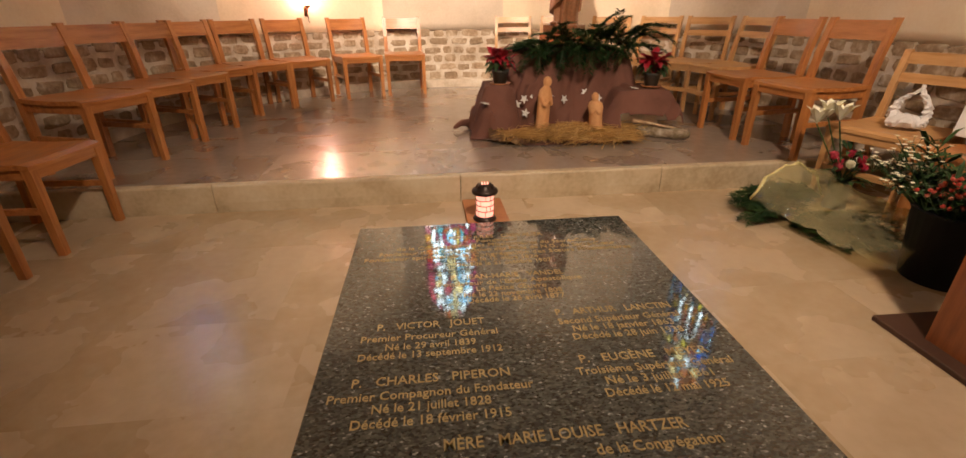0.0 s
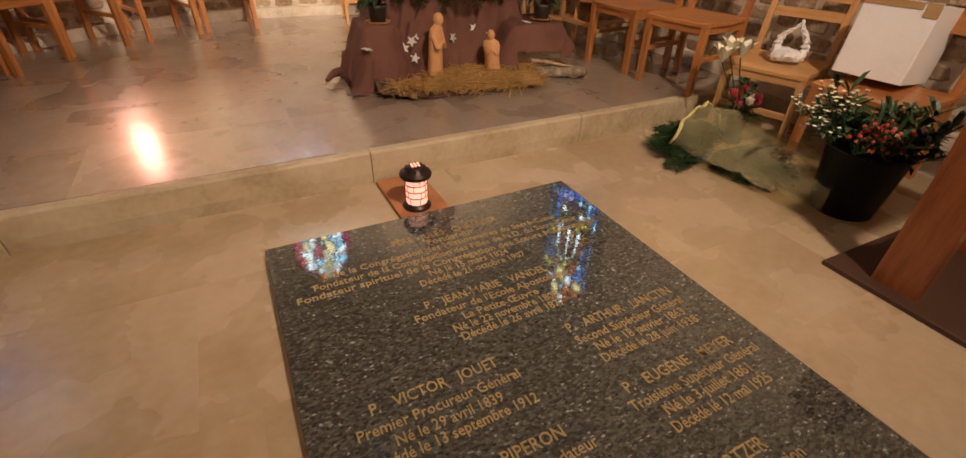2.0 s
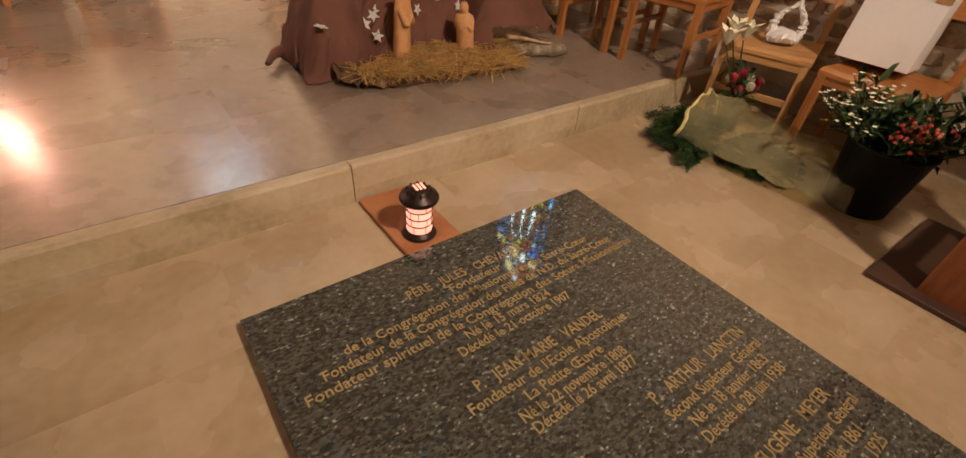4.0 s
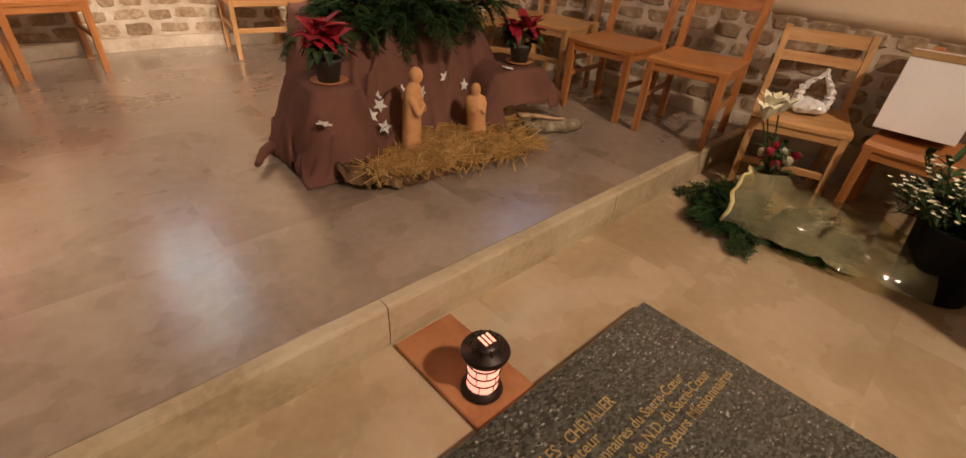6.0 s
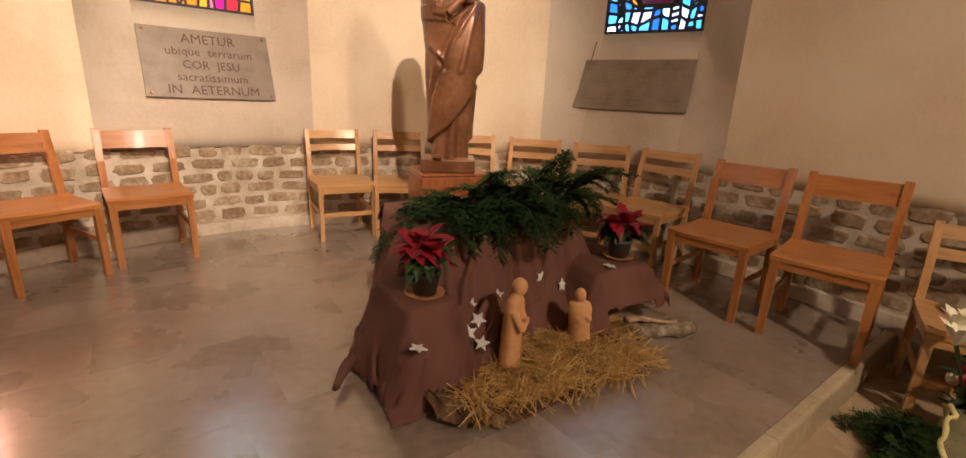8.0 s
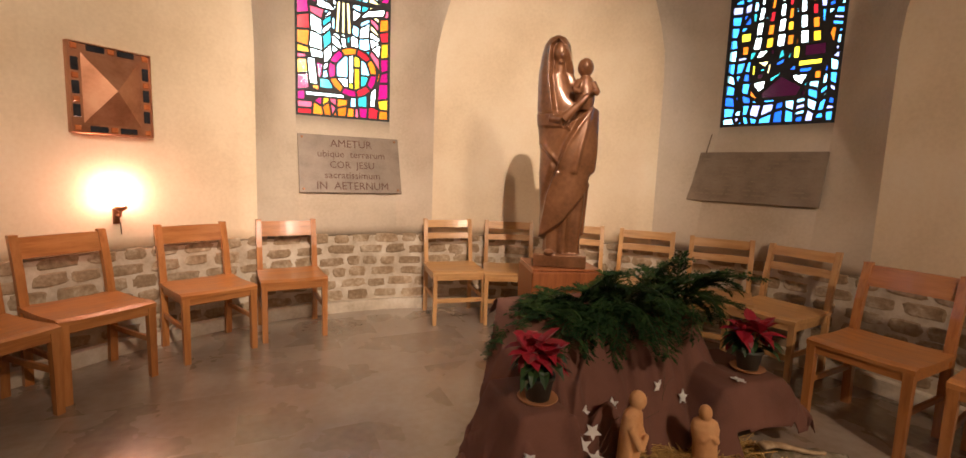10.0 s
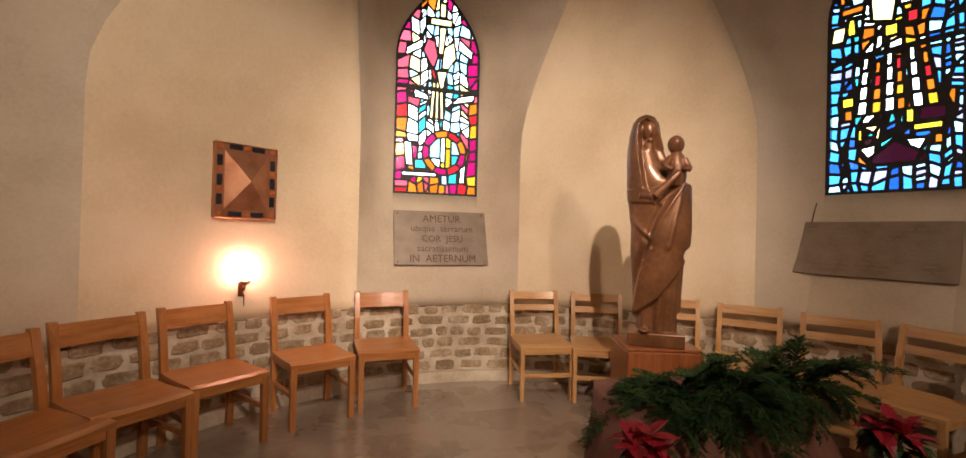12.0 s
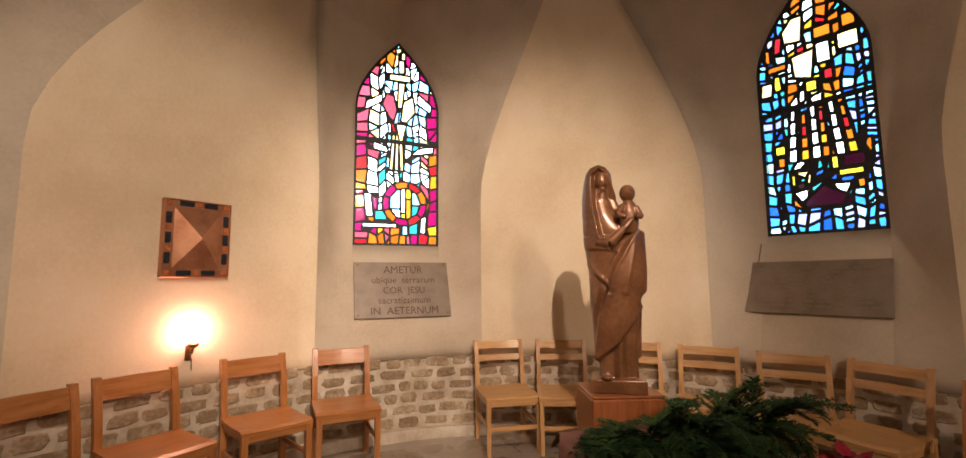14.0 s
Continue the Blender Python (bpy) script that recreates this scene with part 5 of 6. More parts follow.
for base in ((0.76, 3.70, 0.22), (1.0, 3.86, 0.24), (1.25, 3.88, 0.26)):
    for _ in range(7):
        p = Vector(base)
        d = Vector((rng.uniform(-0.7, 0.7), rng.uniform(-0.3, 0.2), 1)).normalized()
        for k in range(5):
            q = p + d * 0.055
            rod(bm, p, q, 0.0022 - 0.0003 * k, n=4)
            p, d = q, (d + Vector((rng.uniform(-0.5, 0.5), rng.uniform(-0.3, 0.3), rng.uniform(-0.5, 0.2)))).normalized()
tw = part("dry_twigs", bm, TWIG, None, "thin dry twigs holding the white stars")
tagged(tw, category="twigs", kind="stuff")

# bark log and driftwood at the crib's end
bm = bmesh.new()
rows = []
for i in range(16):
    s = i / 15
    c = Vector((1.60 + 0.36 * s, 3.56 - 0.05 * s + 0.03 * math.sin(5 * s), D + 0.042))
    r = 0.045 * (0.75 + 0.4 * math.sin(math.pi * s)) + 0.014 * noise.noise(Vector((s * 6, 1, 4)))
    rows.append([(c.x, c.y + r * 1.2 * math.cos(a) + 0.012 * noise.noise(Vector((s * 8, a * 2, 0))), c.z + r * 0.85 * math.sin(a) + 0.012 * noise.noise(Vector((s * 8, a * 2, 5)))) for a in [2 * math.pi * j / 14 for j in range(14)]])
loft(rows, bm=bm)
log = part("bark_log", bm, BARK, None, "mossy grey bark piece lying beside the straw", True)
tagged(log, category="log")
bm = bmesh.new()
rows = []
for i in range(14):
    k = i / 13
    c = Vector((1.57 + 0.30 * k, 3.585 - 0.07 * k + 0.02 * math.sin(6 * k), D + 0.125 - 0.045 * k))
    r = 0.013 * (1.2 - 0.7 * k) + 0.004 * noise.noise(Vector((k * 9, 0, 2)))
    rows.append([(c.x, c.y + 1.6 * r * math.cos(a), c.z + r * math.sin(a)) for a in [2 * math.pi * j / 9 for j in range(9)]])
loft(rows, bm=bm)
DRIFT = material("pale_driftwood", [(0.30, 0.19, 0.10), (0.50, 0.36, 0.22), (0.62, 0.48, 0.32)], 0.8, 16, 60, 0.4)
stick = part("driftwood_stick", bm, DRIFT, None, "pale weathered stick lying on the mossy bark", True)
tagged(stick, category="stick")
bm = bmesh.new()
rows = []
for i in range(14):
    s = i / 13
    c = Vector((0.35 - 0.12 * s, 4.02 - 0.16 * s, D + 0.035 + 0.02 * math.sin(3 * s)))
    r = 0.032 * (1.1 - 0.6 * s)
    rows.append([(c.x + r * math.cos(a), c.y, c.z + r * math.sin(a) + 0.008 * noise.noise(Vector((s * 9, a, 0)))) for a in [2 * math.pi * j / 10 for j in range(10)]])
loft(rows, bm=bm)
ob = part("cloth_corner", bm, CLOTH, None, "twisted dark corner of brown cloth on the floor", True)
tagged(ob, category="cloth")

# ---- evergreen boughs ----


def bough(bm_n, bm_s, root, way, length, rng, needle=0.026, droop=0.25, density=1.0):
    """One bough: a bending stem with side twigs, each set with flat rows of needles."""
    p, d = Vector(root), Vector(way).normalized()
    n = 15
    for k in range(n):
        q = p + d * length / n
        rod(bm_s, p, q, 0.006 * (1 - k / n) + 0.0015, n=4)
        for side in (-1, 1):
            lat = d.cross(Vector((0, 0, 1))).normalized() * side
            w = (d * 0.75 + lat * 0.8 + Vector((0, 0, rng.uniform(-0.15, 0.25)))).normalized()
            ln = length * 0.42 * (1 - 0.75 * k / n) * rng.uniform(0.7, 1.15)
            a = Vector(p)
            m = max(4, int(ln / 0.0075 * density))
            for j in range(m):
                b = a + w * ln / m
                s2 = w.cross(Vector((0, 0, 1))).normalized()
                for sd in (-1, 1):
                    t = (w * 0.65 + s2 * sd * 0.8 + Vector((0, 0, rng.uniform(-0.2, 0.45)))).normalized()
                    e = b + t * needle * rng.uniform(0.7, 1.2)
                    o = t.cross(Vector((rng.uniform(-0.4, 0.4), rng.uniform(-0.4, 0.4), 1))).normalized() * 0.0038
                    bm_n.faces.new([bm_n.verts.new(v) for v in (b - o, b + o, e + o * 0.5, e - o * 0.5)])
                a = b
                w = (w + Vector((0, 0, -0.02 * droop * 10 / m))).normalized()
        p = q
        d = (d + Vector((rng.uniform(-0.08, 0.08), rng.uniform(-0.08, 0.08), -droop / n * 1.5))).normalized()


def greenery(name, label, roots, seed, needle=0.026, density=1.0):
    rng = random.Random(seed)
    g = thing(name, pose(0, 0, 0), label, "greenery")
    bn, bs = bmesh.new(), bmesh.new()
    for root, way, length, droop in roots:
        bough(bn, bs, root, way, length, rng, needle, droop, density)
    part("needles", bn, FIR, g, "dark green fir needles")
    tagged(part("stalk_bundle", bs, LEAF, g), kind="stuff")
    return g


rng = random.Random(14)
roots = []
for i in range(32):
    a = 2 * math.pi * i / 32 + rng.uniform(-0.25, 0.25)
    lift = rng.uniform(0.0, 0.75) * (0.4 if math.cos(a) < -0.1 else 1.0)
    k = 1.0 if abs(math.cos(a)) > 0.6 else 0.85
    roots.append(((1.33 + 0.20 * math.cos(a) + rng.uniform(-0.28, 0.28), 4.20 + 0.08 * math.sin(a), 0.74 + rng.uniform(0.0, 0.12)), (1.2 * math.cos(a), 0.5 * math.sin(a) - 0.15, lift), rng.uniform(0.28, 0.46) * k, rng.uniform(0.6, 1.6)))
for k in range(5):
    roots.append(((1.02, 4.20 + 0.03 * k, 0.80), (-1.0, rng.uniform(-0.25, 0.25), rng.uniform(0.0, 0.25)), rng.uniform(0.30, 0.46), 0.6))
for k in range(14):
    roots.append(((0.98 + 0.055 * k, 4.16, 0.80), (rng.uniform(-0.7, 0.7), rng.uniform(-0.5, 0.2), 0.8), rng.uniform(0.16, 0.36), 0.9))
for k in range(7):
    roots.append(((0.90 + 0.12 * k, 4.13, 0.79), (rng.uniform(-0.5, 0.5), -1.0, rng.uniform(0.1, 0.5)), rng.uniform(0.18, 0.30), 1.8))
greenery("fir_boughs", "pile of dark green fir boughs on the brown cloth", roots, 4, needle=0.023, density=0.9)


def poinsettia(m, label):
    """A potted plant with tiers of red pointed bracts over green leaves."""
    p = thing("poinsettia", m, label, "potted plant", "poinsettias on the crib")
    rng = random.Random(21)
    part("saucer", turned([(0.075, 0), (0.088, 0.012), (0.084, 0.014), (0.07, 0.006)], 20), TERRACOTTA, p, "brown saucer", True)
    part("pot", turned([(0.050, 0.006), (0.066, 0.095), (0.071, 0.097), (0.071, 0.113), (0.063, 0.113), (0.060, 0.09)], 20), POT_GREY, p, "", True)
    stem, green = bmesh.new(), bmesh.new()
    heads = []
    for k in range(4):
        a = 2 * math.pi * k / 4 + 0.3
        h = Vector((0.058 * math.cos(a), 0.058 * math.sin(a), 0.200 + rng.uniform(-0.03, 0.04)))
        heads.append(h)
    heads.append(Vector((0, 0, 0.245)))
    for h in heads:
        red = bmesh.new()
        rod(stem, (h.x * 0.3, h.y * 0.3, 0.11), h, 0.004, n=5)
        for i in range(9):
            a = 2 * math.pi * i / 9 + rng.uniform(-0.25, 0.25)
            el = rng.uniform(-1.0, 1.1)
            d = Vector((math.cos(a) + h.x * 3, math.sin(a) + h.y * 3, el)).normalized()
            ln = rng.uniform(0.085, 0.125)
            leaf(red, h, h + d * ln, ln * 0.58, (0, 0, 1), rng.uniform(0, 0.025))
        part("flower_head", red, RED_PETAL, p, "bright red bracts")
    for i in range(26):
        a = rng.uniform(0, 2 * math.pi)
        b = Vector((0.04 * math.cos(a), 0.04 * math.sin(a), rng.uniform(0.13, 0.21)))
        d = Vector((math.cos(a), math.sin(a), rng.uniform(-0.7, 0.2))).normalized()
        leaf(green, b, b + d * rng.uniform(0.09, 0.13), 0.055, (0, 0, 1), rng.uniform(0.01, 0.04))
    tagged(part("stalk_bundle", stem, LEAF, p), kind="stuff")
    part("leaves", green, LEAF, p, "dark green leaves")
    return p


poi = poinsettia(pose(0.585, 3.82, D + 0.372) @ Matrix.Scale(0.93, 4), "red poinsettia in a grey pot on brown cloth")
copy_thing(poi, pose(1.785, 3.86, D + 0.332, 0, 0, 70) @ Matrix.Scale(1.0, 4))

# ---- things on the lower floor beside the chairs ----


def bucket():
    b = thing("flower_bucket", pose(2.26, 1.72, 0), "black plastic bucket full of white blossom and red berries", "flower bucket")
    part("pail", turned([(0.125, 0.0), (0.13, 0.004), (0.165, 0.30), (0.172, 0.302), (0.172, 0.315), (0.160, 0.315), (0.155, 0.28)], 28), BLACK, b, "", True)
    rng = random.Random(77)
    stem, green, white, berries = bmesh.new(), bmesh.new(), bmesh.new(), bmesh.new()
    for i in range(58):
        a, r = rng.uniform(0, 2 * math.pi) if i < 34 else rng.uniform(1.8, 2.8) if i < 46 else rng.uniform(3.3, 4.0), rng.uniform(0.05, 0.28) if i < 34 else rng.uniform(0.16, 0.34) if i < 46 else rng.uniform(0.13, 0.25)
        tip = Vector((r * math.cos(a), r * math.sin(a), (rng.uniform(0.36, 0.56) if i < 46 else rng.uniform(0.36, 0.47)) - 0.3 * r * r))
        foot = Vector((0.25 * tip.x, 0.25 * tip.y, 0.22))
        rod(stem, foot, tip, 0.003, n=4)
        kind = "green" if i < 34 else "white" if i < 46 else "berry"
        for j in range(17 if i < 34 else 5):
            p = foot.lerp(tip, rng.uniform(0.35, 1))
            d = Vector((rng.uniform(-1, 1), rng.uniform(-1, 1), rng.uniform(0.0, 1))).normalized()
            leaf(green, p, p + d * rng.uniform(0.06, 0.13), rng.uniform(0.015, 0.03), (0, 0, 1), 0.02)
        if kind != "green":
            for j in range(9 if kind == "white" else 6):
                c = tip + Vector((rng.uniform(-0.05, 0.05), rng.uniform(-0.05, 0.05), rng.uniform(-0.03, 0.04)))
                rod(stem, tip - Vector((0, 0, 0.05)), c, 0.001, n=3)
                if kind == "berry":
                    v = bmesh.ops.create_icosphere(berries, subdivisions=1, radius=0.009)["verts"]
                    bmesh.ops.translate(berries, verts=v, vec=c)
                else:
                    for q in range(6):
                        a2 = q * math.pi / 3
                        leaf(white, c, c + Vector((math.cos(a2), math.sin(a2), 0.5)) * 0.0105, 0.009)
    tagged(part("stalk_bundle", stem, LEAF, b), kind="stuff")
    part("leaves", green, LEAF, b, "bright green leaves")
    part("blossoms", white, WHITE_PETAL, b, "small white blossoms")
    tagged(part("berries", berries, BERRY, b, "pinkish-red berries"), kind="stuff")


bucket()


def lily_vase():
    v = thing("flower_vase", pose(2.41, 2.51, 0), "vase of cream lilies and deep pink roses on the floor", "vase of flowers")
    part("vase", turned([(0.055, 0), (0.06, 0.01), (0.05, 0.09), (0.06, 0.16), (0.055, 0.162), (0.045, 0.09)], 20), POT_GREY, v, "", True)
    rng = random.Random(9)
    stem, green = bmesh.new(), bmesh.new()
    for x, y, z in ((-0.19, 0.07, 0.47), (-0.12, 0.09, 0.50), (-0.08, 0.05, 0.49)):
        tip = Vector((x, y, z))
        rod(stem, (0, 0, 0.15), tip, 0.004, n=5)
        white = bmesh.new()
        for i in range(6):
            a = i * math.pi / 3 + x * 9
            leaf(white, tip, tip + Vector((math.cos(a), math.sin(a), 1.5)).normalized() * 0.13, 0.05, (0, 0, 1), 0.014)
        part("lily", white, WHITE_PETAL, v, "cream lily blossom")
    for k in range(9):
        a = 2 * math.pi * k / 9
        c = Vector((0.075 * math.cos(a), 0.075 * math.sin(a), 0.27 + 0.03 * math.sin(3 * a)))
        rod(stem, (0, 0, 0.15), c, 0.003, n=4)
        bmx = bmesh.new()
        for lay in range(3):
            for i in range(6):
                b = i * math.pi / 3 + lay * 0.5
                d = Vector((math.cos(b) * (0.4 + 0.3 * lay), math.sin(b) * (0.4 + 0.3 * lay), 1)).normalized()
                leaf(bmx, c - Vector((0, 0, 0.02)), c + d * 0.034, 0.03, (math.cos(b), math.sin(b), 0.2))
        part("rose", bmx, PINK_PETAL if k % 3 else WHITE_PETAL, v, "deep pink rose" if k % 3 else "pale rose")
    for _ in range(40):
        a = rng.uniform(0, 2 * math.pi)
        p = Vector((0.03 * math.cos(a), 0.03 * math.sin(a), rng.uniform(0.15, 0.34)))
        d = Vector((math.cos(a), math.sin(a), rng.uniform(-0.2, 0.8))).normalized()
        leaf(green, p, p + d * rng.uniform(0.07, 0.13), 0.028, (0, 0, 1), 0.02)
    tagged(part("stalk_bundle", stem, LEAF, v), kind="stuff")
    part("leaves", green, LEAF, v)


lily_vase()

rng = random.Random(40)
roots = []
for k in range(14):
    roots.append(((2.34 - 0.02 * k, 2.58 - 0.012 * k, 0.04 + 0.02 * (k % 4)), (-0.85 + rng.uniform(-0.25, 0.25), 0.42 + rng.uniform(-0.75, 0.3), 0.14), rng.uniform(0.26, 0.40), 0.4))
for k in range(12):
    roots.append(((2.11 + 0.02 * k, 2.36, 0.02 + 0.012 * (k % 3)), (rng.uniform(-0.15, 0.15), -1, 0.03), rng.uniform(0.3, 0.48), 0.25))
greenery("fir_cuttings", "cut fir branches lying on the paving under film", roots, 6, density=0.8)

bm = bmesh.new()
rows = []
n = 34
for i in range(n + 1):
    s = i / n
    row = []
    a = Vector((1.88, 2.48)).lerp(Vector((2.03, 1.68)), s)
    b = Vector((2.36, 2.56)).lerp(Vector((2.50, 1.90)), s)
    for j in range(23):
        k = j / 22
        p = a.lerp(b, k)
        h = 0.25 * max(0.0, math.sin(math.pi * min(1, 0.03 + k * 0.95))) ** 0.6 * (1.0 - 0.35 * s) + 0.035 * noise.noise(Vector((s * 7, k * 5, 3))) + 0.008 * noise.noise(Vector((s * 24, k * 18, 8)))
        row.append((p.x + 0.03 * noise.noise(Vector((s * 8, k * 8, 1))), p.y + 0.03 * noise.noise(Vector((s * 8, k * 8, 6))), max(0.006, 0.015 + h)))
    rows.append(row)
loft(rows, closed=False, bm=bm)
film_rim = [Vector(p) for p in rows[0]]
film_ob = thing("plastic_wrap", pose(0, 0, 0), "crumpled yellowish clear film over cut branches", "plastic wrap")
part("sheet", bm, FILM, film_ob, "", True)
bm = bmesh.new()
rows = []
for i, p in enumerate(film_rim):
    d = film_rim[min(i + 1, len(film_rim) - 1)] - film_rim[max(i - 1, 0)]
    side = Vector((-d.y, d.x, 0)).normalized()
    up = side.cross(d).normalized()
    r = 0.006 + 0.003 * noise.noise(p * 20)
    rows.append([p + side * 1.5 * r * math.cos(2 * math.pi * k / 10) + up * r * math.sin(2 * math.pi * k / 10) for k in range(10)])
loft(rows, bm=bm)
RIM = material("rolled_yellow_film", [(0.42, 0.36, 0.12), (0.62, 0.55, 0.24), (0.72, 0.66, 0.36)], 0.3, 20, 60, 0.2)
part("rolled_rim", bm, RIM, film_ob, "rolled yellow edge", True)

# carrier bag on the chair: a slumped sack with two looped handles
bm = bmesh.new()
rows = []
for z, r in ((0.0, 0.10), (0.012, 0.13), (0.035, 0.135), (0.06, 0.12), (0.078, 0.085), (0.085, 0.05)):
    rows.append([(r * 1.15 * math.cos(a) * (1 + 0.34 * noise.noise(Vector((math.cos(a) * 3.5, math.sin(a) * 3.5, z * 24)))), r * 0.85 * math.sin(a) * (1 + 0.34 * noise.noise(Vector((math.cos(a) * 3.5, math.sin(a) * 3.5, z * 24 + 5)))), z + 0.02 * noise.noise(Vector((math.cos(a) * 3, math.sin(a) * 3, z * 9)))) for a in [2 * math.pi * i / 30 for i in range(30)]])
loft(rows, bm=bm, cap=True)
bag = thing("plastic_bag", pose(2.70, 2.55, 0.452, 0, 0, -60) @ Matrix.Diagonal((0.56, 0.60, 0.76, 1)), "slumped white plastic carrier bag with knotted handles", "bag")
part("sack", bm, BAG, bag)
for pts in (((-0.11, 0.0, 0.05), (-0.125, 0.0, 0.11), (-0.105, 0.0, 0.17), (-0.05, 0.01, 0.215), (0.01, 0.015, 0.245), (0.04, 0.02, 0.285)), ((0.12, 0.0, 0.04), (0.14, 0.0, 0.10), (0.125, 0.005, 0.16), (0.085, 0.01, 0.21), (0.045, 0.015, 0.25), (0.03, 0.02, 0.295))):
    bm = bmesh.new()
    rows = []
    for i in range(21):
        s = i / 20 * (len(pts) - 1)
        k = min(int(s), len(pts) - 2)
        c = Vector(pts[k]).lerp(Vector(pts[k + 1]), s - k)
        w = 0.044 * (1 - 0.62 * i / 20) * (1 + 0.35 * noise.noise(Vector((i * 0.9, 2, 5))))
        rows.append([(c.x + w * math.cos(a) * (1 + 1.1 * noise.noise(Vector((i * 0.8, a * 2.5, 3)))), c.y + 1.1 * w * math.sin(a) * (1 + 1.1 * noise.noise(Vector((i * 0.8, a * 2.5, 8)))), c.z) for a in [2 * math.pi * q / 10 for q in range(10)]])
    loft(rows, bm=bm)
    part("handle", bm, BAG, bag)

bx = thing("cardboard_box", pose(2.85, 2.02, 0.463, 0, 6, 8), "white cardboard box with brown tape leaning on a chair", "box")
carton = part("carton", box(-0.17, 0.17, -0.07, 0.25, 0, 0.36, 0.003), CARD, bx)
part("flap", box(-0.175, 0.0, -0.07, 0.25, 0.361, 0.365), CARD, carton)
part("tape_strip", box(-0.178, 0.17, -0.075, 0.0, 0.366, 0.368), TAPE, carton, "brown packing tape")
part("tape_strip", box(-0.03, 0.04, -0.073, 0.253, 0.3685, 0.3705), TAPE, carton, "brown packing tape")
part("tape_edge", box(-0.1735, -0.171, -0.07, -0.01, 0.30, 0.366), TAPE, carton)
part("tape_edge", box(-0.1735, -0.171, 0.0, 0.25, 0.33, 0.366), TAPE, carton)

# red-brown kneeler end on a dark board
kn = thing("kneeler", pose(1.82, 1.24, 0, 0, 0, 2), "red-brown wooden kneeler on a dark wooden board", "kneeler")
part("foot_board", box(-0.06, 0.62, -0.75, 0.22, 0.0, 0.022, 0.003), MAT, kn, "dark brown board")
bm = bmesh.new()
loft([[(0.0, -0.075, 0.022), (0.045, -0.075, 0.022), (0.045, 0.075, 0.022), (0.0, 0.075, 0.022)], [(0.0, -0.07, 0.45), (0.045, -0.07, 0.45), (0.045, 0.075, 0.45), (0.0, 0.075, 0.45)], [(0.0, -0.10, 0.80), (0.045, -0.10, 0.80), (0.045, 0.09, 0.80), (0.0, 0.09, 0.80)]], bm=bm)
part("end_board", bm, RED_WOOD, kn)
part("end_board", box(0.52, 0.565, -0.075, 0.075, 0.022, 0.80, 0.003), RED_WOOD, kn)
part("arm_rest", box(-0.02, 0.585, -0.13, 0.10, 0.80, 0.83, 0.004), RED_WOOD, kn)
part("cross_rail", box(0.045, 0.52, 0.02, 0.05, 0.25, 0.33, 0.003), RED_WOOD, kn)

# ---- paving, dais slabs and wall stones, piece by piece ----
rng = random.Random(17)
TILES = {}


def paver(lx, ly):
    key = (round(lx, 2), round(ly, 2))
    if key not in TILES:
        bm = bmesh.new()
        rows = [[(-lx / 2, -ly / 2, -0.013), (lx / 2, -ly / 2, -0.013), (lx / 2, ly / 2, -0.013), (-lx / 2, ly / 2, -0.013)],
                [(-lx / 2, -ly / 2, 0), (lx / 2, -ly / 2, 0), (lx / 2, ly / 2, 0), (-lx / 2, ly / 2, 0)]]
        loft(rows, bm=bm)
        TILES[key] = bm
    return TILES[key]


MESHES = {}


def lay(name, lx, ly, mat, parent, m):
    key = (name, round(lx, 2), round(ly, 2))
    if key not in MESHES:
        bm = paver(lx, ly).copy()
        MESHES[key] = mesh_of(name, bm, mat)
    ob = new(name, MESHES[key])
    ob.parent = parent
    ob.matrix_world = m
    return ob


turn = Matrix.Rotation(TILT_DAIS, 4, "Z")
o = Vector((CX, 2.755, 0))
# lower paving runs back from the dais in courses
y = 0.01
depths = [0.50, 0.62, 0.45, 0.62, 0.50, 0.62, 0.50, 0.62, 0.50, 0.62, 0.5]
for dp in depths:
    x = -2.95 - rng.choice((0.0, 0.3, 0.5))
    while x < 2.9:
        lx = rng.choice((0.60, 0.75, 0.90, 1.05))
        x1 = min(x + lx, 2.98)
        x0 = max(x, -2.98)
        if x1 - x0 > 0.1:
            lay("paver", round(x1 - x0 - 0.004, 2), round(dp - 0.004, 2), PAVING, ground, Matrix.Translation(o) @ turn @ Matrix.Translation(((x0 + x1) / 2, y - dp / 2, 0)))
        x += lx
    y -= dp
# dais: a row of edge slabs with a worn nosing, then polished slabs
x = -2.72
while x < 2.72:
    lx = rng.choice((1.05, 1.25, 1.4))
    x1 = min(x + lx, 2.76)
    if x1 - x > 0.1:
        bm = bmesh.new()
        h, w = D, 0.05
        sec = [(0.0, 0.0), (-0.004, 0.06), (0.0, D - 0.012), (0.004, D - 0.003), (0.013, D), (w, D), (w, 0.0)]
        rows = []
        for i in range(13):
            s = x + (x1 - x - 0.004) * i / 12
            rows.append([(s, py + 0.004 * noise.noise(Vector((s * 4, pz * 12, 0))) * (1 if py < 0.1 else 0), pz) for py, pz in sec])
        loft(rows, bm=bm)
        ob = part("edge_slab", bm, EDGE, dais)
        ob.matrix_world = Matrix.Translation(o) @ turn
    x = x1
y = 0.054
k = 0
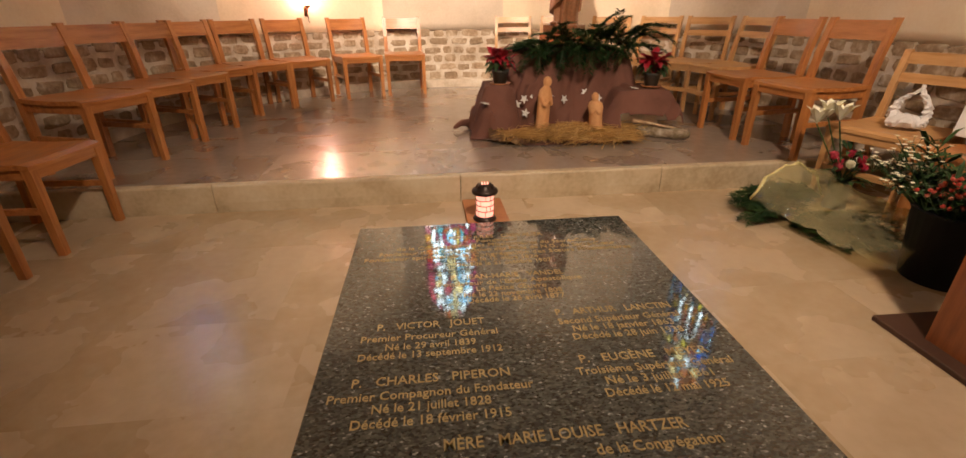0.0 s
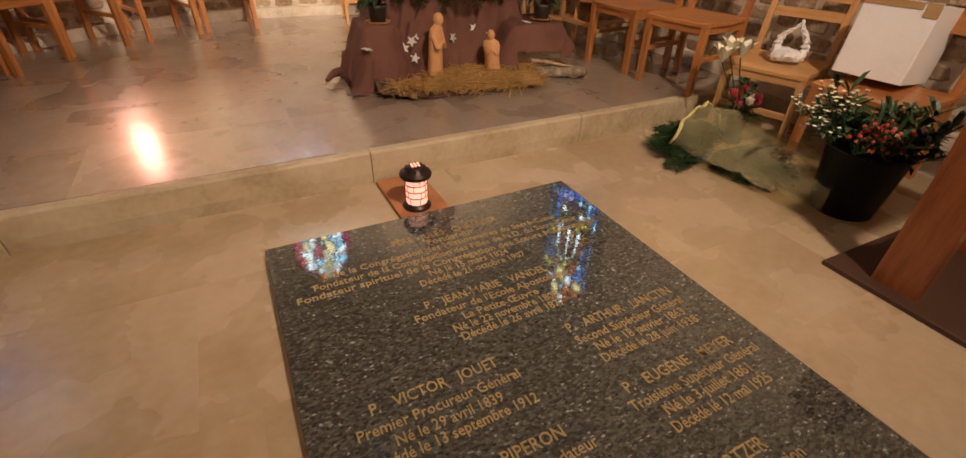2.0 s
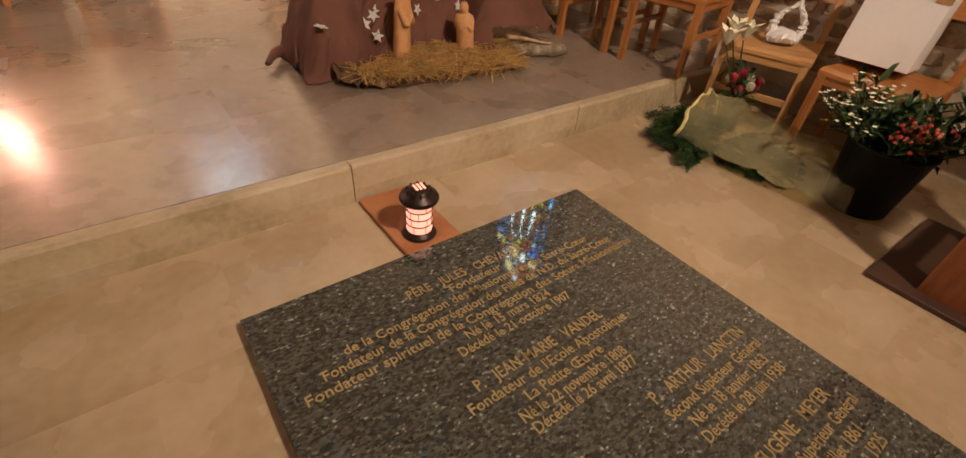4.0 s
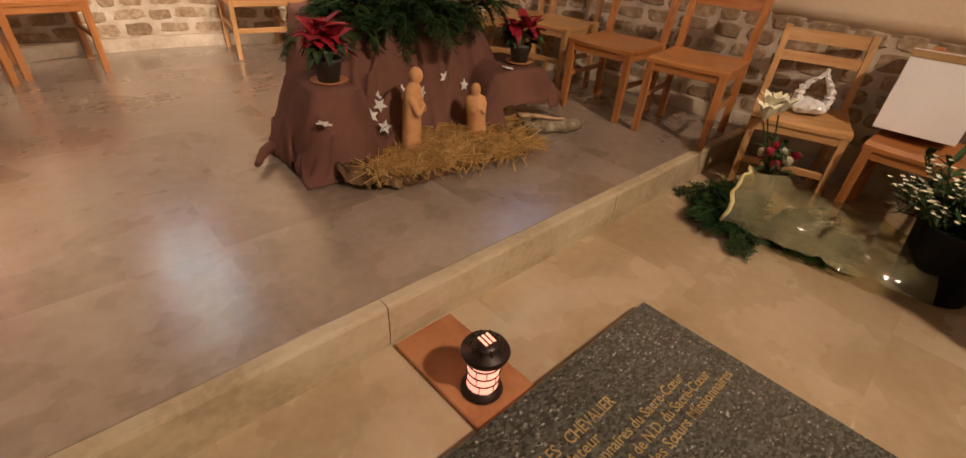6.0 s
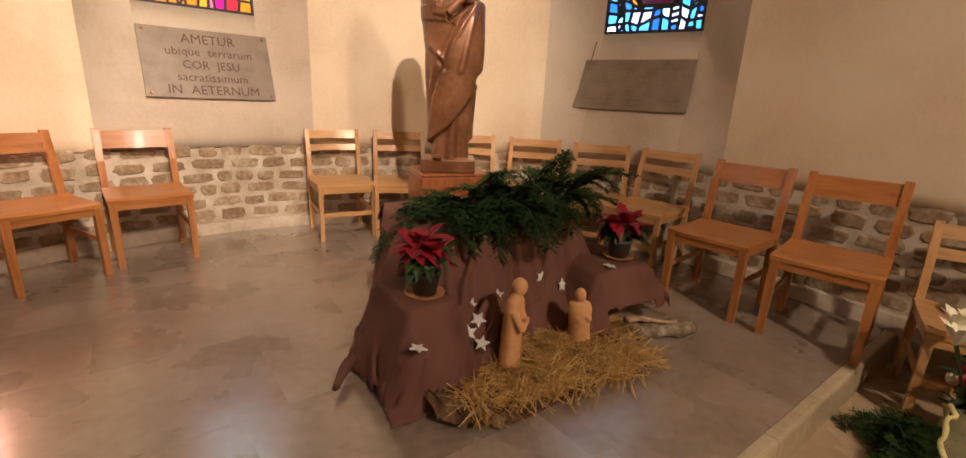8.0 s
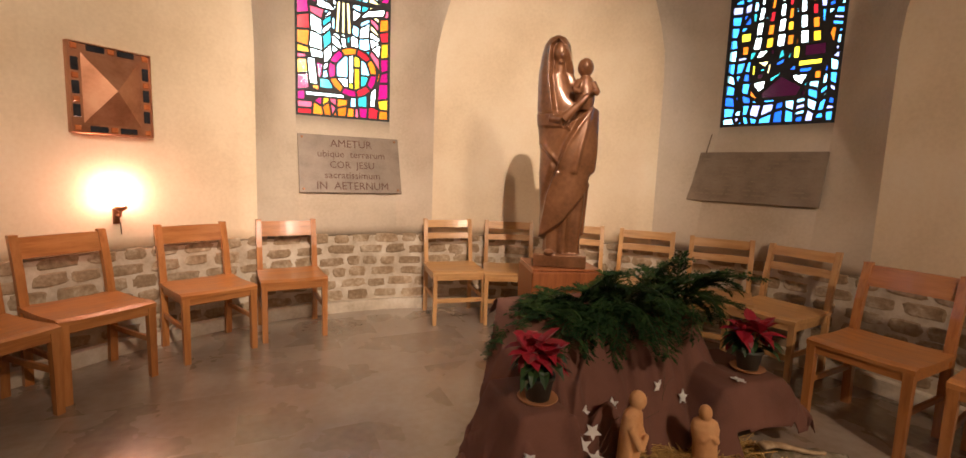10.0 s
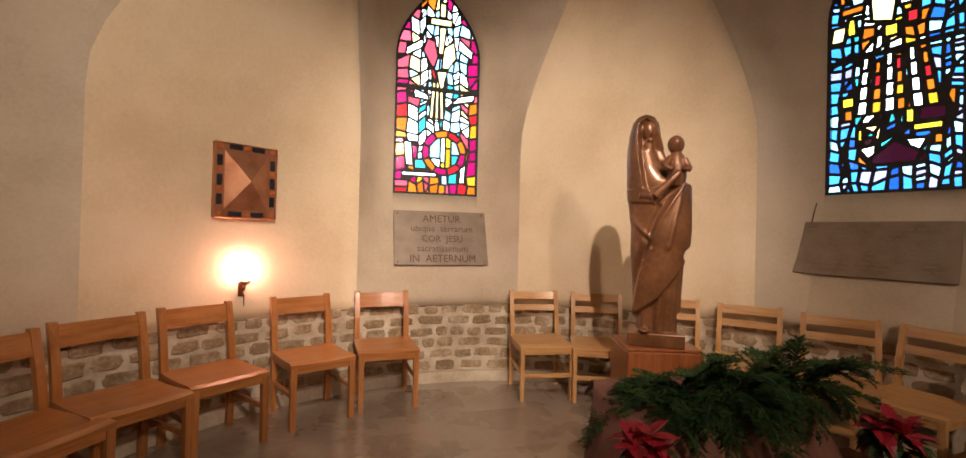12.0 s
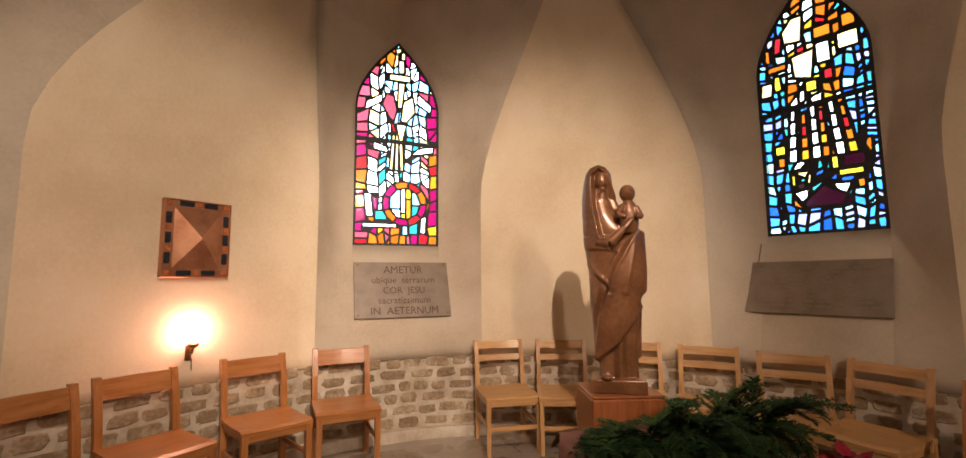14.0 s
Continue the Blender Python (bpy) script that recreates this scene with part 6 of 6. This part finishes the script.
for dp in (0.55, 0.55, 0.62, 0.55, 0.62, 0.55, 0.50, 0.5):
    x = -2.9 + (0.45 if k % 2 else 0.0)
    k += 1
    while x < 2.9:
        lx = rng.choice((0.75, 0.90, 0.90, 1.05))
        near = min(math.hypot(qx, max(0.0, qy + 2.755 - CY)) for qx in (x, x + lx) for qy in (y, y + dp))
        if near < R_STONE:
            # slabs at the wall are cut back until they end under it
            x0, x1, yy1 = x, x + lx, y + dp
            lim = R_STONE + 0.24
            for _ in range(60):
                worst = max((math.hypot(qx, max(0.0, qy + 2.755 - CY)), qx, qy) for qx in (x0, x1) for qy in (y, yy1))
                if worst[0] < lim:
                    break
                if worst[1] == x0 and x1 - x0 > 0.12:
                    x0 += 0.03
                elif x1 - x0 > 0.12:
                    x1 -= 0.03
                else:
                    break
            if x1 - x0 > 0.12:
                lay("dais_slab", round(x1 - x0 - 0.003, 2), round(dp - 0.003, 2), DAIS, dais, Matrix.Translation(o) @ turn @ Matrix.Translation(((x0 + x1) / 2, y + dp / 2, D)))
        x += lx
    y += dp

# wall stones: rounded rough blocks set in mortar, in six uneven courses
SHAPES = []
for v in range(24):
    bm = bmesh.new()
    n = 14
    lx, lz = rng.uniform(0.11, 0.27), rng.uniform(0.070, 0.098)
    outl = []
    for i in range(n):
        a = 2 * math.pi * i / n + rng.uniform(-0.12, 0.12)
        ca, sa = math.cos(a), math.sin(a)
        px = math.copysign(abs(ca) ** 0.45, ca) * lx / 2 * rng.uniform(0.82, 1.06)
        pz = math.copysign(abs(sa) ** 0.5, sa) * lz / 2 * rng.uniform(0.82, 1.08)
        outl.append((px, pz))
    deep = rng.uniform(0.002, 0.009)
    rows = [[(px, 0.03, pz) for px, pz in outl], [(px, -deep * 0.4, pz) for px, pz in outl], [(px * 0.86, -deep + rng.uniform(-0.002, 0.002), pz * 0.8) for px, pz in outl]]
    loft(rows, bm=bm)
    SHAPES.append((lx, mesh_of("stone", bm, STONE)))


def along_wall(s, z):
    """A pose on the stone wall s metres along it, from the straight part on one side."""
    a0, arc = CY - 1.2, math.pi * R_STONE
    if s < a0:
        return Matrix.Translation((CX + R_STONE, 1.2 + s, z)) @ Matrix.Rotation(-math.pi / 2, 4, "Z")
    if s < a0 + arc:
        t = (s - a0) / R_STONE
        return Matrix.Translation((CX + R_STONE * math.cos(t), CY + R_STONE * math.sin(t), z)) @ Matrix.Rotation(t - math.pi / 2, 4, "Z")
    return Matrix.Translation((CX - R_STONE, CY - (s - a0 - arc), z)) @ Matrix.Rotation(math.pi / 2, 4, "Z")


total = math.pi * R_STONE + (CY - 1.2) + 1.3
for course in range(6):
    z = D + 0.135 + course * 0.102
    s = rng.uniform(0, 0.2)
    while s < total:
        lx, me = rng.choice(SHAPES)
        ob = new("stone", me)
        ob.parent = stone_wall
        ob.matrix_world = along_wall(s + lx / 2, z + rng.uniform(-0.008, 0.008)) @ pose(0, 0, 0, 0, rng.uniform(-4, 4) + (180 if rng.random() < 0.5 else 0), 0)
        s += lx + rng.uniform(0.008, 0.04)
